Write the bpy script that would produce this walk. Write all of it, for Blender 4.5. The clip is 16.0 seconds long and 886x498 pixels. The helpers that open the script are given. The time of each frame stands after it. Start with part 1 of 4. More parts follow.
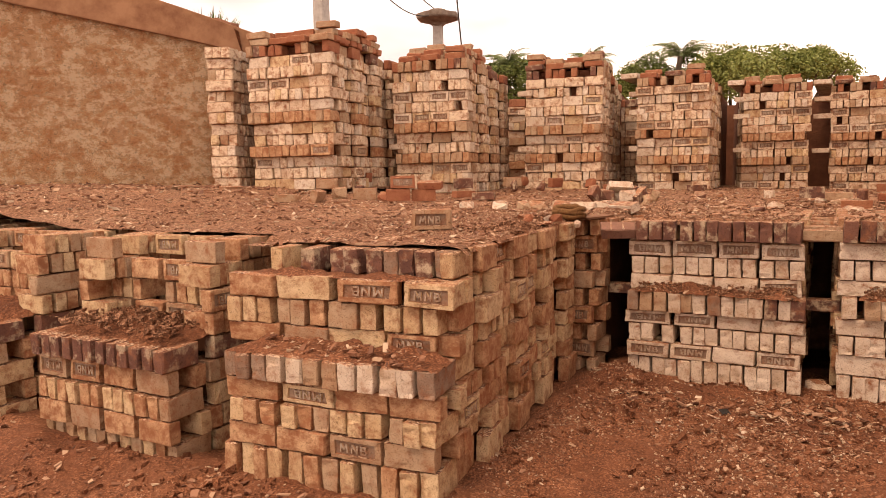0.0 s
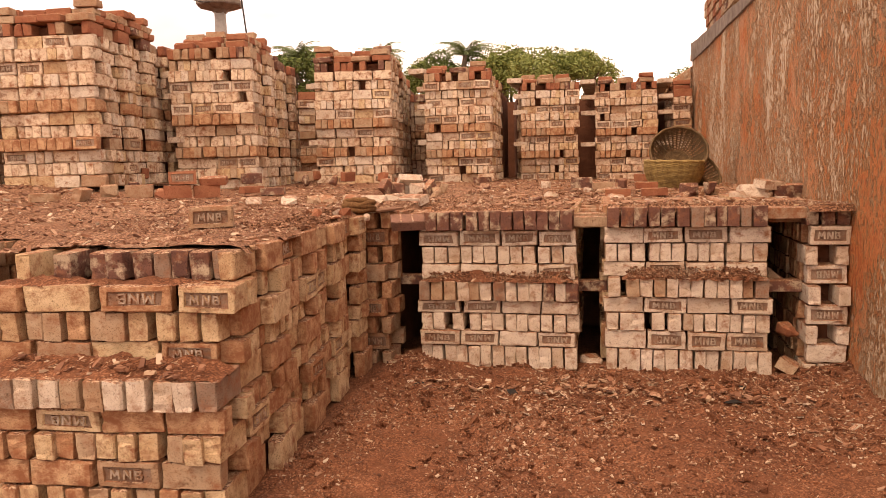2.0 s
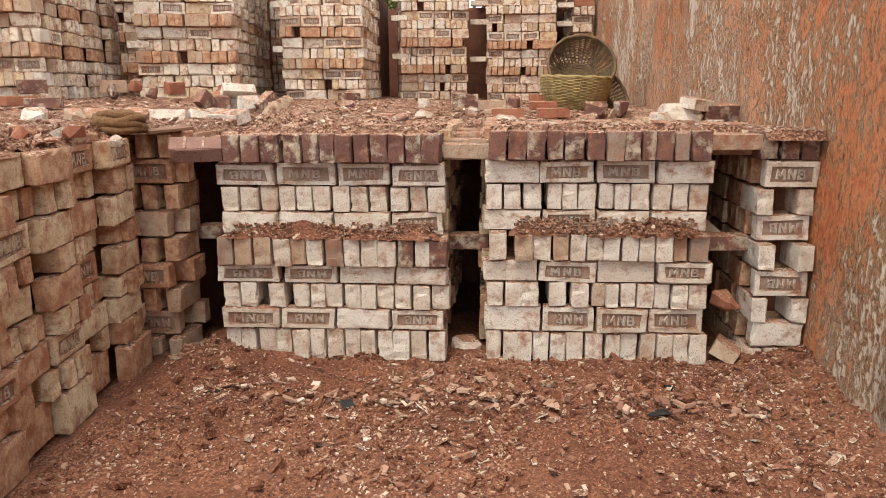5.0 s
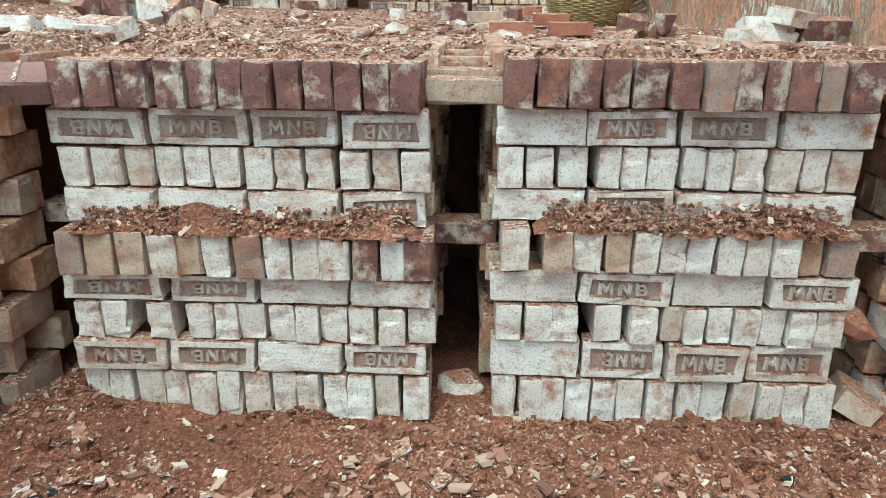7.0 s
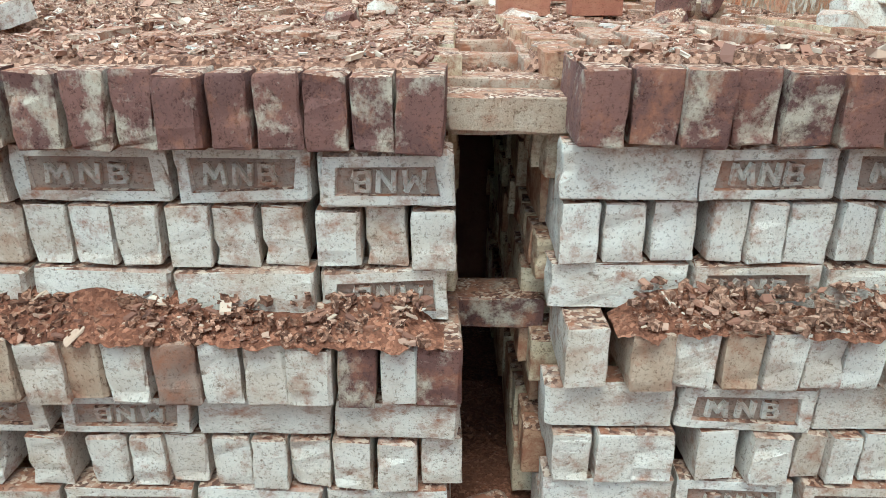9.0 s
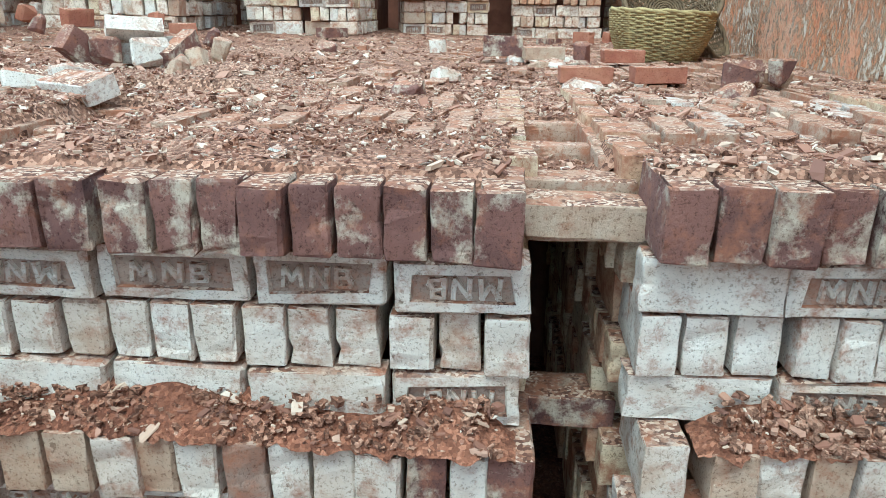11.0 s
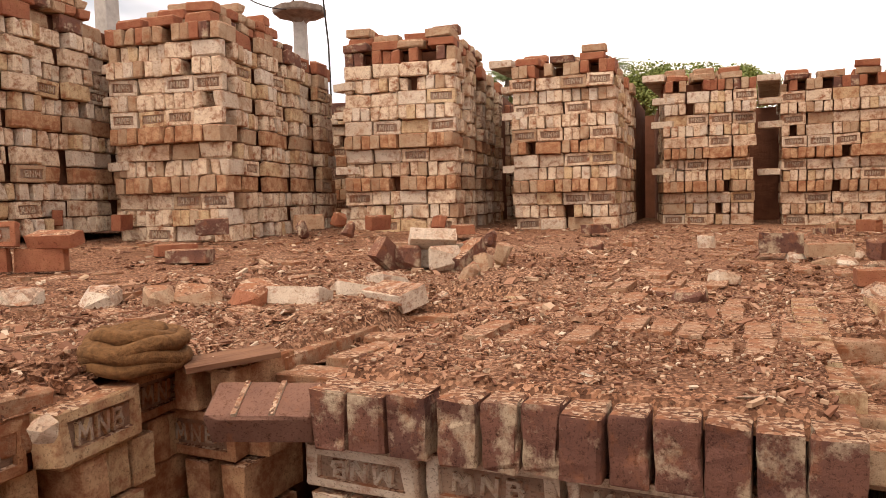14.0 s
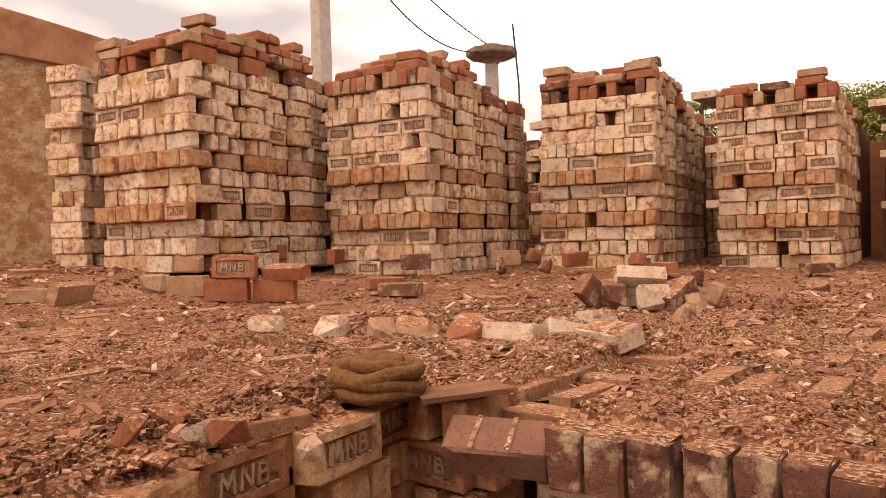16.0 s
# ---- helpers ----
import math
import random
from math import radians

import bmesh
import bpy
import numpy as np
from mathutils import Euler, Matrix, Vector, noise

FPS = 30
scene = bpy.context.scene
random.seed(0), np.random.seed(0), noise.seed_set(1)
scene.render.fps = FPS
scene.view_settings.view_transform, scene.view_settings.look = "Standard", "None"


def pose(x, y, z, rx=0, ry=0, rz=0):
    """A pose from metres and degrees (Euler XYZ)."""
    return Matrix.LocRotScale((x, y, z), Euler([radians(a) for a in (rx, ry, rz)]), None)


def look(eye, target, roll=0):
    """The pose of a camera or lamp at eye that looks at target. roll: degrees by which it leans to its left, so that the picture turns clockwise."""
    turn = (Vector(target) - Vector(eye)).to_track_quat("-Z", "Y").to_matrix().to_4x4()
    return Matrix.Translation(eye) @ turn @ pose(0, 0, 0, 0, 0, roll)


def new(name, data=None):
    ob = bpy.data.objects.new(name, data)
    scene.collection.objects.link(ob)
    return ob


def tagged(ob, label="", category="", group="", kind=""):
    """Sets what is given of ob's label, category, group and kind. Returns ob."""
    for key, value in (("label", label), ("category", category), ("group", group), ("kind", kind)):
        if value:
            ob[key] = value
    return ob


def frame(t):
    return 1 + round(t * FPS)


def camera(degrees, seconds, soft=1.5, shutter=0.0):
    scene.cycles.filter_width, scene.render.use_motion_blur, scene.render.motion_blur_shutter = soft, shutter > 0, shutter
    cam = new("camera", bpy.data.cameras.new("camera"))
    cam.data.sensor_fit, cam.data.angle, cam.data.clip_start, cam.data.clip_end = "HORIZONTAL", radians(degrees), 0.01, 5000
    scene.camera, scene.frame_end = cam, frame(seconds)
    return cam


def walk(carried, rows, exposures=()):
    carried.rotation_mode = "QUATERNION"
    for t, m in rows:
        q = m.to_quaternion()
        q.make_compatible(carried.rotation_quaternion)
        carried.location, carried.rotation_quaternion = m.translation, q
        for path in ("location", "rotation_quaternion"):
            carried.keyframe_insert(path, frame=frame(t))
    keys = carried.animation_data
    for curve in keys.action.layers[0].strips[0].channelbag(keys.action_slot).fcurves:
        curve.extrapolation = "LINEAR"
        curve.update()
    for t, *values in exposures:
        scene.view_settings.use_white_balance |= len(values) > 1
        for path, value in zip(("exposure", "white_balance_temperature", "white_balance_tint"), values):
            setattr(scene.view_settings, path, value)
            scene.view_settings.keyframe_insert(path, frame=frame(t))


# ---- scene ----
cam = camera(64.3, 16.0, 0.3)
PATH = [
    (0, (0.039, -0.062, 1.348), (-0.95, 1.664, 1.138), -1.1),
    (0.5, (0.061, -0.018, 1.351), (-0.765, 1.793, 1.151), -1.2),
    (1, (0.085, -0.007, 1.355), (-0.604, 1.86, 1.155), -1.1),
    (1.5, (0.075, 0.007, 1.35), (-0.497, 1.912, 1.138), -1.3),
    (2, (0.061, 0.031, 1.338), (-0.405, 1.961, 1.1), -1.6),
    (2.5, (0.084, 0.171, 1.313), (-0.287, 2.117, 1.036), -1.7),
    (3, (0.139, 0.378, 1.298), (-0.168, 2.327, 0.969), -1.6),
    (3.5, (0.127, 0.624, 1.266), (-0.132, 2.572, 0.891), -1.2),
    (4, (0.103, 0.867, 1.265), (-0.109, 2.815, 0.863), -1.0),
    (4.2, (0.112, 0.977, 1.251), (-0.088, 2.925, 0.844), -0.9),
    (6.3, (0.048, 2.227, 1.214), (-0.092, 4.133, 0.624), 0.6),
    (6.5, (0.023, 2.344, 1.195), (-0.106, 4.242, 0.579), 0.7),
    (7, (-0.02, 2.63, 1.18), (-0.122, 4.514, 0.516), 0.5),
    (7.5, (-0.016, 2.884, 1.183), (-0.09, 4.761, 0.496), 0.6),
    (8, (-0.071, 3.099, 1.189), (-0.112, 4.964, 0.466), 0.7),
    (8.2, (-0.119, 3.183, 1.181), (-0.143, 5.043, 0.448), 0.7),
    (10.3, (-0.174, 3.354, 1.206), (-0.274, 5.222, 0.498), 0.4),
    (10.5, (-0.181, 3.357, 1.225), (-0.303, 5.231, 0.536), 0.5),
    (11, (-0.208, 3.356, 1.29), (-0.371, 5.245, 0.652), 0.7),
    (11.5, (-0.225, 3.352, 1.323), (-0.456, 5.256, 0.758), 0.8),
    (12, (-0.245, 3.343, 1.345), (-0.556, 5.261, 0.87), 0.4),
    (12.5, (-0.25, 3.336, 1.372), (-0.66, 5.258, 0.998), -0.3),
    (13, (-0.265, 3.317, 1.382), (-0.808, 5.221, 1.101), -0.9),
    (13.5, (-0.284, 3.294, 1.385), (-0.976, 5.16, 1.184), -1.3),
    (14, (-0.304, 3.264, 1.391), (-1.14, 5.075, 1.25), -1.5),
    (14.5, (-0.339, 3.257, 1.395), (-1.306, 5.005, 1.297), -1.5),
    (15, (-0.36, 3.242, 1.396), (-1.448, 4.919, 1.329), -1.6),
    (15.5, (-0.377, 3.22, 1.399), (-1.568, 4.826, 1.353), -1.5),
    (16, (-0.388, 3.201, 1.402), (-1.658, 4.746, 1.373), -1.4),
]
EXPOSURES = [
    (0.0, 0.28, 11900, 38), (2.5, 0.40, 11900, 38), (4.2, 0.63, 8900, 28), (6.3, 0.98, 5300, -10), (8.0, 1.07, 5300, -9), (10.5, 1.1, 5150, -9),
    (12.2, 0.97, 5000, -11), (12.6, 0.76, 5050, -10), (13.0, 0.54, 5150, -8), (13.5, 0.4, 6300, 4), (14.0, 0.29, 9200, 26), (14.5, 0.25, 11500, 37), (16.0, 0.22, 11900, 38),
]
walk(cam, [(t, look(eye, target, roll)) for t, eye, target, roll in PATH], EXPOSURES)

# ---- world and sun: bright overcast sky ----
world = bpy.data.worlds.new("sky")
scene.world = world
world.use_nodes = True
wn, wl = world.node_tree.nodes, world.node_tree.links
wn.clear()
w_out = wn.new("ShaderNodeOutputWorld")
w_bg = wn.new("ShaderNodeBackground")
w_coord = wn.new("ShaderNodeTexCoord")
w_map = wn.new("ShaderNodeMapping")
w_map.inputs["Scale"].default_value = (1.2, 1.2, 3.5)
w_noise = wn.new("ShaderNodeTexNoise")
w_noise.inputs["Scale"].default_value = 1.1
w_noise.inputs["Detail"].default_value = 5.0
w_ramp = wn.new("ShaderNodeValToRGB")
w_ramp.color_ramp.elements[0].position, w_ramp.color_ramp.elements[0].color = 0.40, (0.29, 0.39, 0.50, 1)
w_ramp.color_ramp.elements[1].position, w_ramp.color_ramp.elements[1].color = 0.55, (0.90, 1.0, 1.13, 1)
w_sky = wn.new("ShaderNodeTexSky")
w_sky.sky_type, w_sky.sun_disc, w_sky.sun_elevation, w_sky.sun_rotation = "NISHITA", False, radians(65), radians(195)
w_gain = wn.new("ShaderNodeVectorMath")
w_gain.operation = "SCALE"
w_gain.inputs["Scale"].default_value = 0.1
w_mix = wn.new("ShaderNodeMix")
w_mix.data_type = "RGBA"
w_mix.inputs[0].default_value = 0.9
w_bg.inputs["Strength"].default_value = 1.65
for a, b in ((w_coord.outputs["Generated"], w_map.inputs["Vector"]), (w_map.outputs["Vector"], w_noise.inputs["Vector"]),
             (w_noise.outputs["Fac"], w_ramp.inputs["Fac"]), (w_sky.outputs["Color"], w_gain.inputs[0]), (w_gain.outputs[0], w_mix.inputs[6]),
             (w_ramp.outputs["Color"], w_mix.inputs[7]), (w_mix.outputs[2], w_bg.inputs["Color"]),
             (w_bg.outputs["Background"], w_out.inputs["Surface"])):
    wl.new(a, b)
sun = new("sun", bpy.data.lights.new("sun", "SUN"))
sun.data.energy, sun.data.angle, sun.data.color = 1.5, radians(25), (1.0, 0.97, 0.92)
sun.matrix_world = look((0, 0, 20), (2.5, 9, 0))

# ---- materials ----
rnd = random.Random(7)


class Mat:
    """A small builder for node materials."""

    def __init__(self, name, rough=0.9):
        self.m = bpy.data.materials.new(name)
        self.m.use_nodes = True
        self.t = self.m.node_tree
        self.b = self.t.nodes["Principled BSDF"]
        self.b.inputs["Roughness"].default_value = rough
        self.b.inputs["Specular IOR Level"].default_value = 0.2

    def node(self, kind, **values):
        n = self.t.nodes.new(kind)
        for k, v in values.items():
            n.inputs[k.replace("_", " ")].default_value = v
        return n

    def link(self, a, b):
        self.t.links.new(a, b)

    def noise(self, scale, detail=4.0, rough=0.6, space="Object", stretch=(1, 1, 1), shift=False):
        c = self.node("ShaderNodeTexCoord")
        v = c.outputs[space]
        if shift:
            info = self.node("ShaderNodeObjectInfo")
            mul = self.node("ShaderNodeVectorMath")
            mul.operation = "MULTIPLY_ADD"
            mul.inputs[1].default_value = (1, 1, 1)
            comb = self.node("ShaderNodeMath")
            comb.operation = "MULTIPLY"
            comb.inputs[1].default_value = 37.0
            self.link(info.outputs["Random"], comb.inputs[0])
            self.link(v, mul.inputs[0])
            self.link(comb.outputs[0], mul.inputs[2])
            v = mul.outputs[0]
        m = self.node("ShaderNodeMapping", Scale=stretch)
        self.link(v, m.inputs["Vector"])
        n = self.node("ShaderNodeTexNoise", Scale=scale, Detail=detail, Roughness=rough)
        self.link(m.outputs["Vector"], n.inputs["Vector"])
        return n.outputs["Fac"]

    def ramp(self, fac, *stops):
        r = self.node("ShaderNodeValToRGB")
        e = r.color_ramp.elements
        while len(e) < len(stops):
            e.new(0.5)
        for el, (p, c) in zip(e, stops):
            el.position, el.color = p, (*c, 1) if len(c) == 3 else (c[0], c[0], c[0], 1)
        self.link(fac, r.inputs["Fac"])
        return r.outputs["Color"]

    def mix(self, fac, a, b, blend="MIX"):
        x = self.node("ShaderNodeMix")
        x.data_type, x.blend_type = "RGBA", blend
        for value, socket in ((fac, x.inputs[0]), (a, x.inputs[6]), (b, x.inputs[7])):
            if hasattr(value, "is_linked"):
                self.link(value, socket)
            else:
                socket.default_value = value if not isinstance(value, tuple) else (*value, 1)
        return x.outputs[2]

    def up(self, lo, hi):
        """1 on surfaces that face up, where dust settles."""
        g = self.node("ShaderNodeNewGeometry")
        sep = self.node("ShaderNodeSeparateXYZ")
        self.link(g.outputs["Normal"], sep.inputs[0])
        return self.ramp(sep.outputs["Z"], (lo, (0.0,)), (hi, (1.0,)))

    def grains(self, scale):
        """A bed of small grains, each with a tone of its own: tone and relief."""
        co = self.node("ShaderNodeTexCoord")
        cells = self.node("ShaderNodeTexVoronoi", Scale=scale)
        self.link(co.outputs["Object"], cells.inputs["Vector"])
        return cells.outputs["Color"], cells.outputs["Distance"]

    def done(self, colour, bumps=()):
        self.link(colour, self.b.inputs["Base Color"]) if hasattr(colour, "is_linked") else None
        last = None
        for fac, strength, distance in bumps:
            b = self.node("ShaderNodeBump", Strength=strength, Distance=distance)
            self.link(fac, b.inputs["Height"])
            if last:
                self.link(last, b.inputs["Normal"])
            last = b.outputs["Normal"]
        if last:
            self.link(last, self.b.inputs["Normal"])
        return self.m


DUST = (0.335, 0.137, 0.071)


def brick_material(name, light, mid, dark, dust_lo=0.45, dust_hi=0.62, rim=None, settle=1.0, grit=0.9):
    m = Mat(name, 0.92)
    info = m.node("ShaderNodeObjectInfo")
    fine = m.noise(170, 5, 0.75, shift=True)
    grain = m.noise(48, 8, 0.78, shift=True)
    blot = m.noise(11, 5, 0.62, shift=True)
    tone = m.ramp(info.outputs["Random"], (0.0, dark), (0.3, mid), (1.0, light))
    other = m.ramp(blot, (0.36, dark), (0.46, mid), (0.60, light))
    col = m.mix(0.5, tone, other)
    if rim:
        col = m.mix(m.ramp(m.noise(9, 6, 0.7, shift=True), (0.50, (0.0,)), (0.60, (1.0,))), col, rim)
    col = m.mix(0.85, col, m.ramp(grain, (0.36, (0.40, 0.33, 0.28)), (0.42, (0.95, 0.93, 0.9)), (0.7, (1.0,))), "MULTIPLY")
    col = m.mix(0.8, col, m.ramp(fine, (0.37, (0.42, 0.36, 0.32)), (0.46, (1.0,))), "MULTIPLY")
    dusty = m.ramp(m.noise(17, 7, 0.72, shift=True), (dust_lo, (0.0,)), (dust_hi, (1.0,)))
    col = m.mix(dusty, col, DUST)
    top = m.mix(1.0, m.up(0.55, 0.85), m.ramp(m.noise(22, 5, 0.65, shift=True), (0.36, (0.25 * settle,)), (0.56, (settle,))), "MULTIPLY")
    col = m.mix(top, col, DUST)
    if grit:
        tone, _ = m.grains(150)
        lie = m.mix(1.0, m.up(0.5, 0.8), m.ramp(m.noise(14, 5, 0.7), (0.40, (0.0,)), (0.52, (grit,))), "MULTIPLY")
        col = m.mix(lie, col, m.ramp(tone, (0.25, (0.10, 0.045, 0.028)), (0.45, (0.24, 0.115, 0.068)), (0.6, (0.38, 0.205, 0.125)), (0.75, (0.60, 0.44, 0.31))))
    return m.done(col, ((blot, 0.4, 0.014), (grain, 0.9, 0.008), (fine, 0.7, 0.003)))


PALE = brick_material("pale_brick", (0.76, 0.68, 0.57), (0.68, 0.575, 0.455), (0.48, 0.33, 0.22), 0.51, 0.70)
TAN = brick_material("tan_brick", (0.54, 0.41, 0.29), (0.46, 0.30, 0.19), (0.36, 0.19, 0.115), 0.50, 0.72)
RED = brick_material("red_brick", (0.235, 0.112, 0.082), (0.165, 0.078, 0.06), (0.10, 0.05, 0.043), 0.52, 0.75, rim=(0.5, 0.4, 0.29))
SMOOTH = brick_material("smooth_brown_brick", (0.27, 0.15, 0.115), (0.22, 0.115, 0.085), (0.17, 0.085, 0.065), 0.58, 0.8, settle=0.15, grit=0)
FIRED = brick_material("fired_brick", (0.44, 0.19, 0.11), (0.36, 0.13, 0.075), (0.28, 0.09, 0.055), 0.52, 0.75)


def dirt_material(name, a, b, c, scale=1.0, chips=True, grit=0.0, spots=(0.55, 0.36, 0.24)):
    m = Mat(name, 0.95)
    big = m.noise(1.1 * scale, 5, 0.6)
    mid = m.noise(9 * scale, 6, 0.7)
    fine = m.noise(70 * scale, 4, 0.7)
    col = m.ramp(big, (0.3, a), (0.5, b), (0.72, c))
    col = m.mix(0.6, col, m.ramp(mid, (0.3, (0.5,)), (0.62, (1.0,))), "MULTIPLY")
    if chips:
        speck = m.node("ShaderNodeTexVoronoi", Scale=85 * scale)
        co = m.node("ShaderNodeTexCoord")
        m.link(co.outputs["Object"], speck.inputs["Vector"])
        hot = m.ramp(speck.outputs["Color"], (0.80, (0.0,)), (0.86, (1.0,)))
        near = m.ramp(speck.outputs["Distance"], (0.25, (1.0,)), (0.38, (0.0,)))
        f = m.mix(1.0, hot, near, "MULTIPLY")
        col = m.mix(m.mix(1.0, f, m.ramp(mid, (0.42, (0.0,)), (0.6, (0.8,))), "MULTIPLY"), col, (0.55, 0.36, 0.24))
    if grit:
        tone, relief = m.grains(135)
        col = m.mix(m.ramp(m.noise(5, 5, 0.7), (0.36, (0.35 * grit,)), (0.55, (grit,))), col, m.mix(1.0, col, m.ramp(tone, (0.25, (0.42, 0.38, 0.36)), (0.5, (0.9, 0.9, 0.9)), (0.62, (1.3, 1.25, 1.2)), (0.78, (2.0, 2.3, 2.45))), "MULTIPLY"))
        return m.done(col, ((mid, 0.9, 0.04), (fine, 0.9, 0.012), (relief, 0.5, 0.004)))
    return m.done(col, ((mid, 0.9, 0.04), (fine, 0.8, 0.01)))


SOIL = dirt_material("red_soil", (0.165, 0.06, 0.032), (0.23, 0.088, 0.046), (0.29, 0.12, 0.065), grit=0.6)
ASH = dirt_material("brick_dust", (0.20, 0.088, 0.048), (0.265, 0.125, 0.073), (0.34, 0.185, 0.115), grit=1.0)
CORE = dirt_material("packed_brick_fill", (0.16, 0.06, 0.035), (0.2, 0.08, 0.045), (0.24, 0.1, 0.06), chips=False)
FROG_DUST = brick_material("dusty_frog", (0.40, 0.30, 0.23), (0.30, 0.20, 0.145), (0.2, 0.115, 0.08), 0.47, 0.72)
LETTER = brick_material("dusty_letters", (0.60, 0.52, 0.43), (0.50, 0.41, 0.32), (0.36, 0.25, 0.18), 0.47, 0.7)
DECK = brick_material("deck_brick", (0.52, 0.38, 0.27), (0.40, 0.24, 0.15), (0.29, 0.14, 0.08), 0.44, 0.58, settle=0.5, grit=0.75)
DECK_PALE = brick_material("pale_deck_brick", (0.68, 0.61, 0.52), (0.58, 0.48, 0.38), (0.44, 0.31, 0.22), 0.46, 0.60, settle=0.25, grit=0.5)
OCHRE = brick_material("ochre_brick", (0.75, 0.60, 0.40), (0.65, 0.47, 0.285), (0.46, 0.27, 0.155), 0.48, 0.66)
DUSTY = brick_material("dust_coated_brick", (0.66, 0.44, 0.275), (0.57, 0.34, 0.2), (0.44, 0.22, 0.12), 0.42, 0.60)
CREAM = brick_material("cream_brick", (0.84, 0.715, 0.555), (0.77, 0.62, 0.46), (0.56, 0.37, 0.25), 0.48, 0.64)

PLASTER = Mat("weathered_orange_plaster", 0.93)
_s = PLASTER.noise(34.0, 8, 0.78, stretch=(1, 1, 0.55))
_p = PLASTER.noise(1.9, 6, 0.7, stretch=(1, 1, 0.5))
_f = PLASTER.noise(55, 7, 0.78, stretch=(1, 1, 0.6))
_r = PLASTER.noise(34.0, 6, 0.75, stretch=(1, 1, 0.4))
_m = PLASTER.mix(0.42, _s, _p)
_c = PLASTER.ramp(_m, (0.40, (0.44, 0.12, 0.05)), (0.45, (0.60, 0.19, 0.07)), (0.485, (0.68, 0.30, 0.135)), (0.53, (0.62, 0.36, 0.2)), (0.575, (0.70, 0.55, 0.40)), (0.62, (0.58, 0.5, 0.41)))
_c = PLASTER.mix(PLASTER.ramp(_r, (0.60, (0.0,)), (0.68, (0.35,))), _c, (0.72, 0.60, 0.44))
_c = PLASTER.mix(PLASTER.ramp(_r, (0.36, (0.9,)), (0.395, (0.0,))), _c, (0.34, 0.085, 0.035))
_c = PLASTER.mix(1.0, _c, PLASTER.ramp(_m, (0.497, (1.0,)), (0.506, (0.55,)), (0.516, (1.0,))), "MULTIPLY")
_t = PLASTER.noise(1.3, 5, 0.65, stretch=(1, 1, 0.7))
_c = PLASTER.mix(PLASTER.ramp(_t, (0.44, (0.0,)), (0.58, (0.42,))), _c, PLASTER.ramp(_s, (0.38, (0.50, 0.24, 0.12)), (0.47, (0.68, 0.46, 0.29)), (0.56, (0.74, 0.60, 0.44))))
_c = PLASTER.mix(0.8, _c, PLASTER.ramp(_f, (0.36, (0.35,)), (0.46, (1.0,))), "MULTIPLY")
PLASTER = PLASTER.done(_c, ((PLASTER.ramp(_m, (0.48, (0.0,)), (0.54, (1.0,))), 1.0, 0.02), (_r, 0.6, 0.02), (_f, 0.9, 0.008)))

RENDERED = Mat("smooth_orange_render", 0.93)
_s = RENDERED.noise(3.0, 8, 0.75, stretch=(1, 1, 0.6))
_f = RENDERED.noise(45, 7, 0.75)
_c = RENDERED.ramp(_s, (0.38, (0.30, 0.10, 0.045)), (0.6, (0.44, 0.165, 0.07)))
_c = RENDERED.mix(0.6, _c, RENDERED.ramp(_f, (0.34, (0.5,)), (0.5, (1.0,))), "MULTIPLY")
RENDERED = RENDERED.done(_c, ((_s, 0.6, 0.03), (_f, 0.7, 0.006)))

EARTHWALL = Mat("tan_mud_wall", 0.95)
_s = EARTHWALL.noise(6.0, 9, 0.78, stretch=(1, 1, 1.6))
_p = EARTHWALL.noise(3.4, 8, 0.75)
_f = EARTHWALL.noise(34, 8, 0.8)
_c = EARTHWALL.ramp(_s, (0.38, (0.55, 0.23, 0.11)), (0.45, (0.72, 0.39, 0.21)), (0.49, (0.78, 0.49, 0.29)), (0.56, (0.84, 0.63, 0.43)))
_c = EARTHWALL.mix(EARTHWALL.ramp(_p, (0.50, (0.0,)), (0.56, (0.62,))), _c, (0.60, 0.26, 0.12))
_c = EARTHWALL.mix(1.0, _c, EARTHWALL.ramp(_s, (0.475, (1.0,)), (0.487, (0.55,)), (0.50, (1.0,))), "MULTIPLY")
_c = EARTHWALL.mix(0.8, _c, EARTHWALL.ramp(_f, (0.36, (0.42,)), (0.46, (1.0,))), "MULTIPLY")
EARTHWALL = EARTHWALL.done(_c, ((_s, 1.0, 0.17), (_p, 0.6, 0.08), (_f, 1.0, 0.03)))


def plain(name, a, b, scale=12, rough=0.85, bump=0.4, stretch=(1, 1, 1)):
    m = Mat(name, rough)
    n = m.noise(scale, 5, 0.65, stretch=stretch)
    return m.done(m.ramp(n, (0.32, a), (0.66, b)), ((n, bump, 0.01),))


CEMENT = plain("grey_cement", (0.15, 0.11, 0.085), (0.28, 0.23, 0.19), 7)
CONCRETE = plain("pale_concrete", (0.36, 0.34, 0.31), (0.5, 0.48, 0.44), 9)
WICKER = plain("wicker", (0.20, 0.13, 0.055), (0.40, 0.29, 0.12), 22)
WICKER_DARK = plain("dark_wicker", (0.09, 0.055, 0.03), (0.19, 0.12, 0.06), 22)
CLOTH = plain("brown_jute_cloth", (0.10, 0.048, 0.02), (0.21, 0.105, 0.045), 60, 0.95, 0.8)
BARK = plain("bark", (0.09, 0.07, 0.05), (0.2, 0.16, 0.12), 6)
WIRE = plain("black_wire", (0.03, 0.03, 0.03), (0.05, 0.05, 0.05), 5)
CHAR = plain("charcoal", (0.012, 0.011, 0.011), (0.04, 0.035, 0.03), 30)
WOOD = plain("old_wood", (0.13, 0.06, 0.035), (0.24, 0.12, 0.07), 8, stretch=(1, 6, 6))


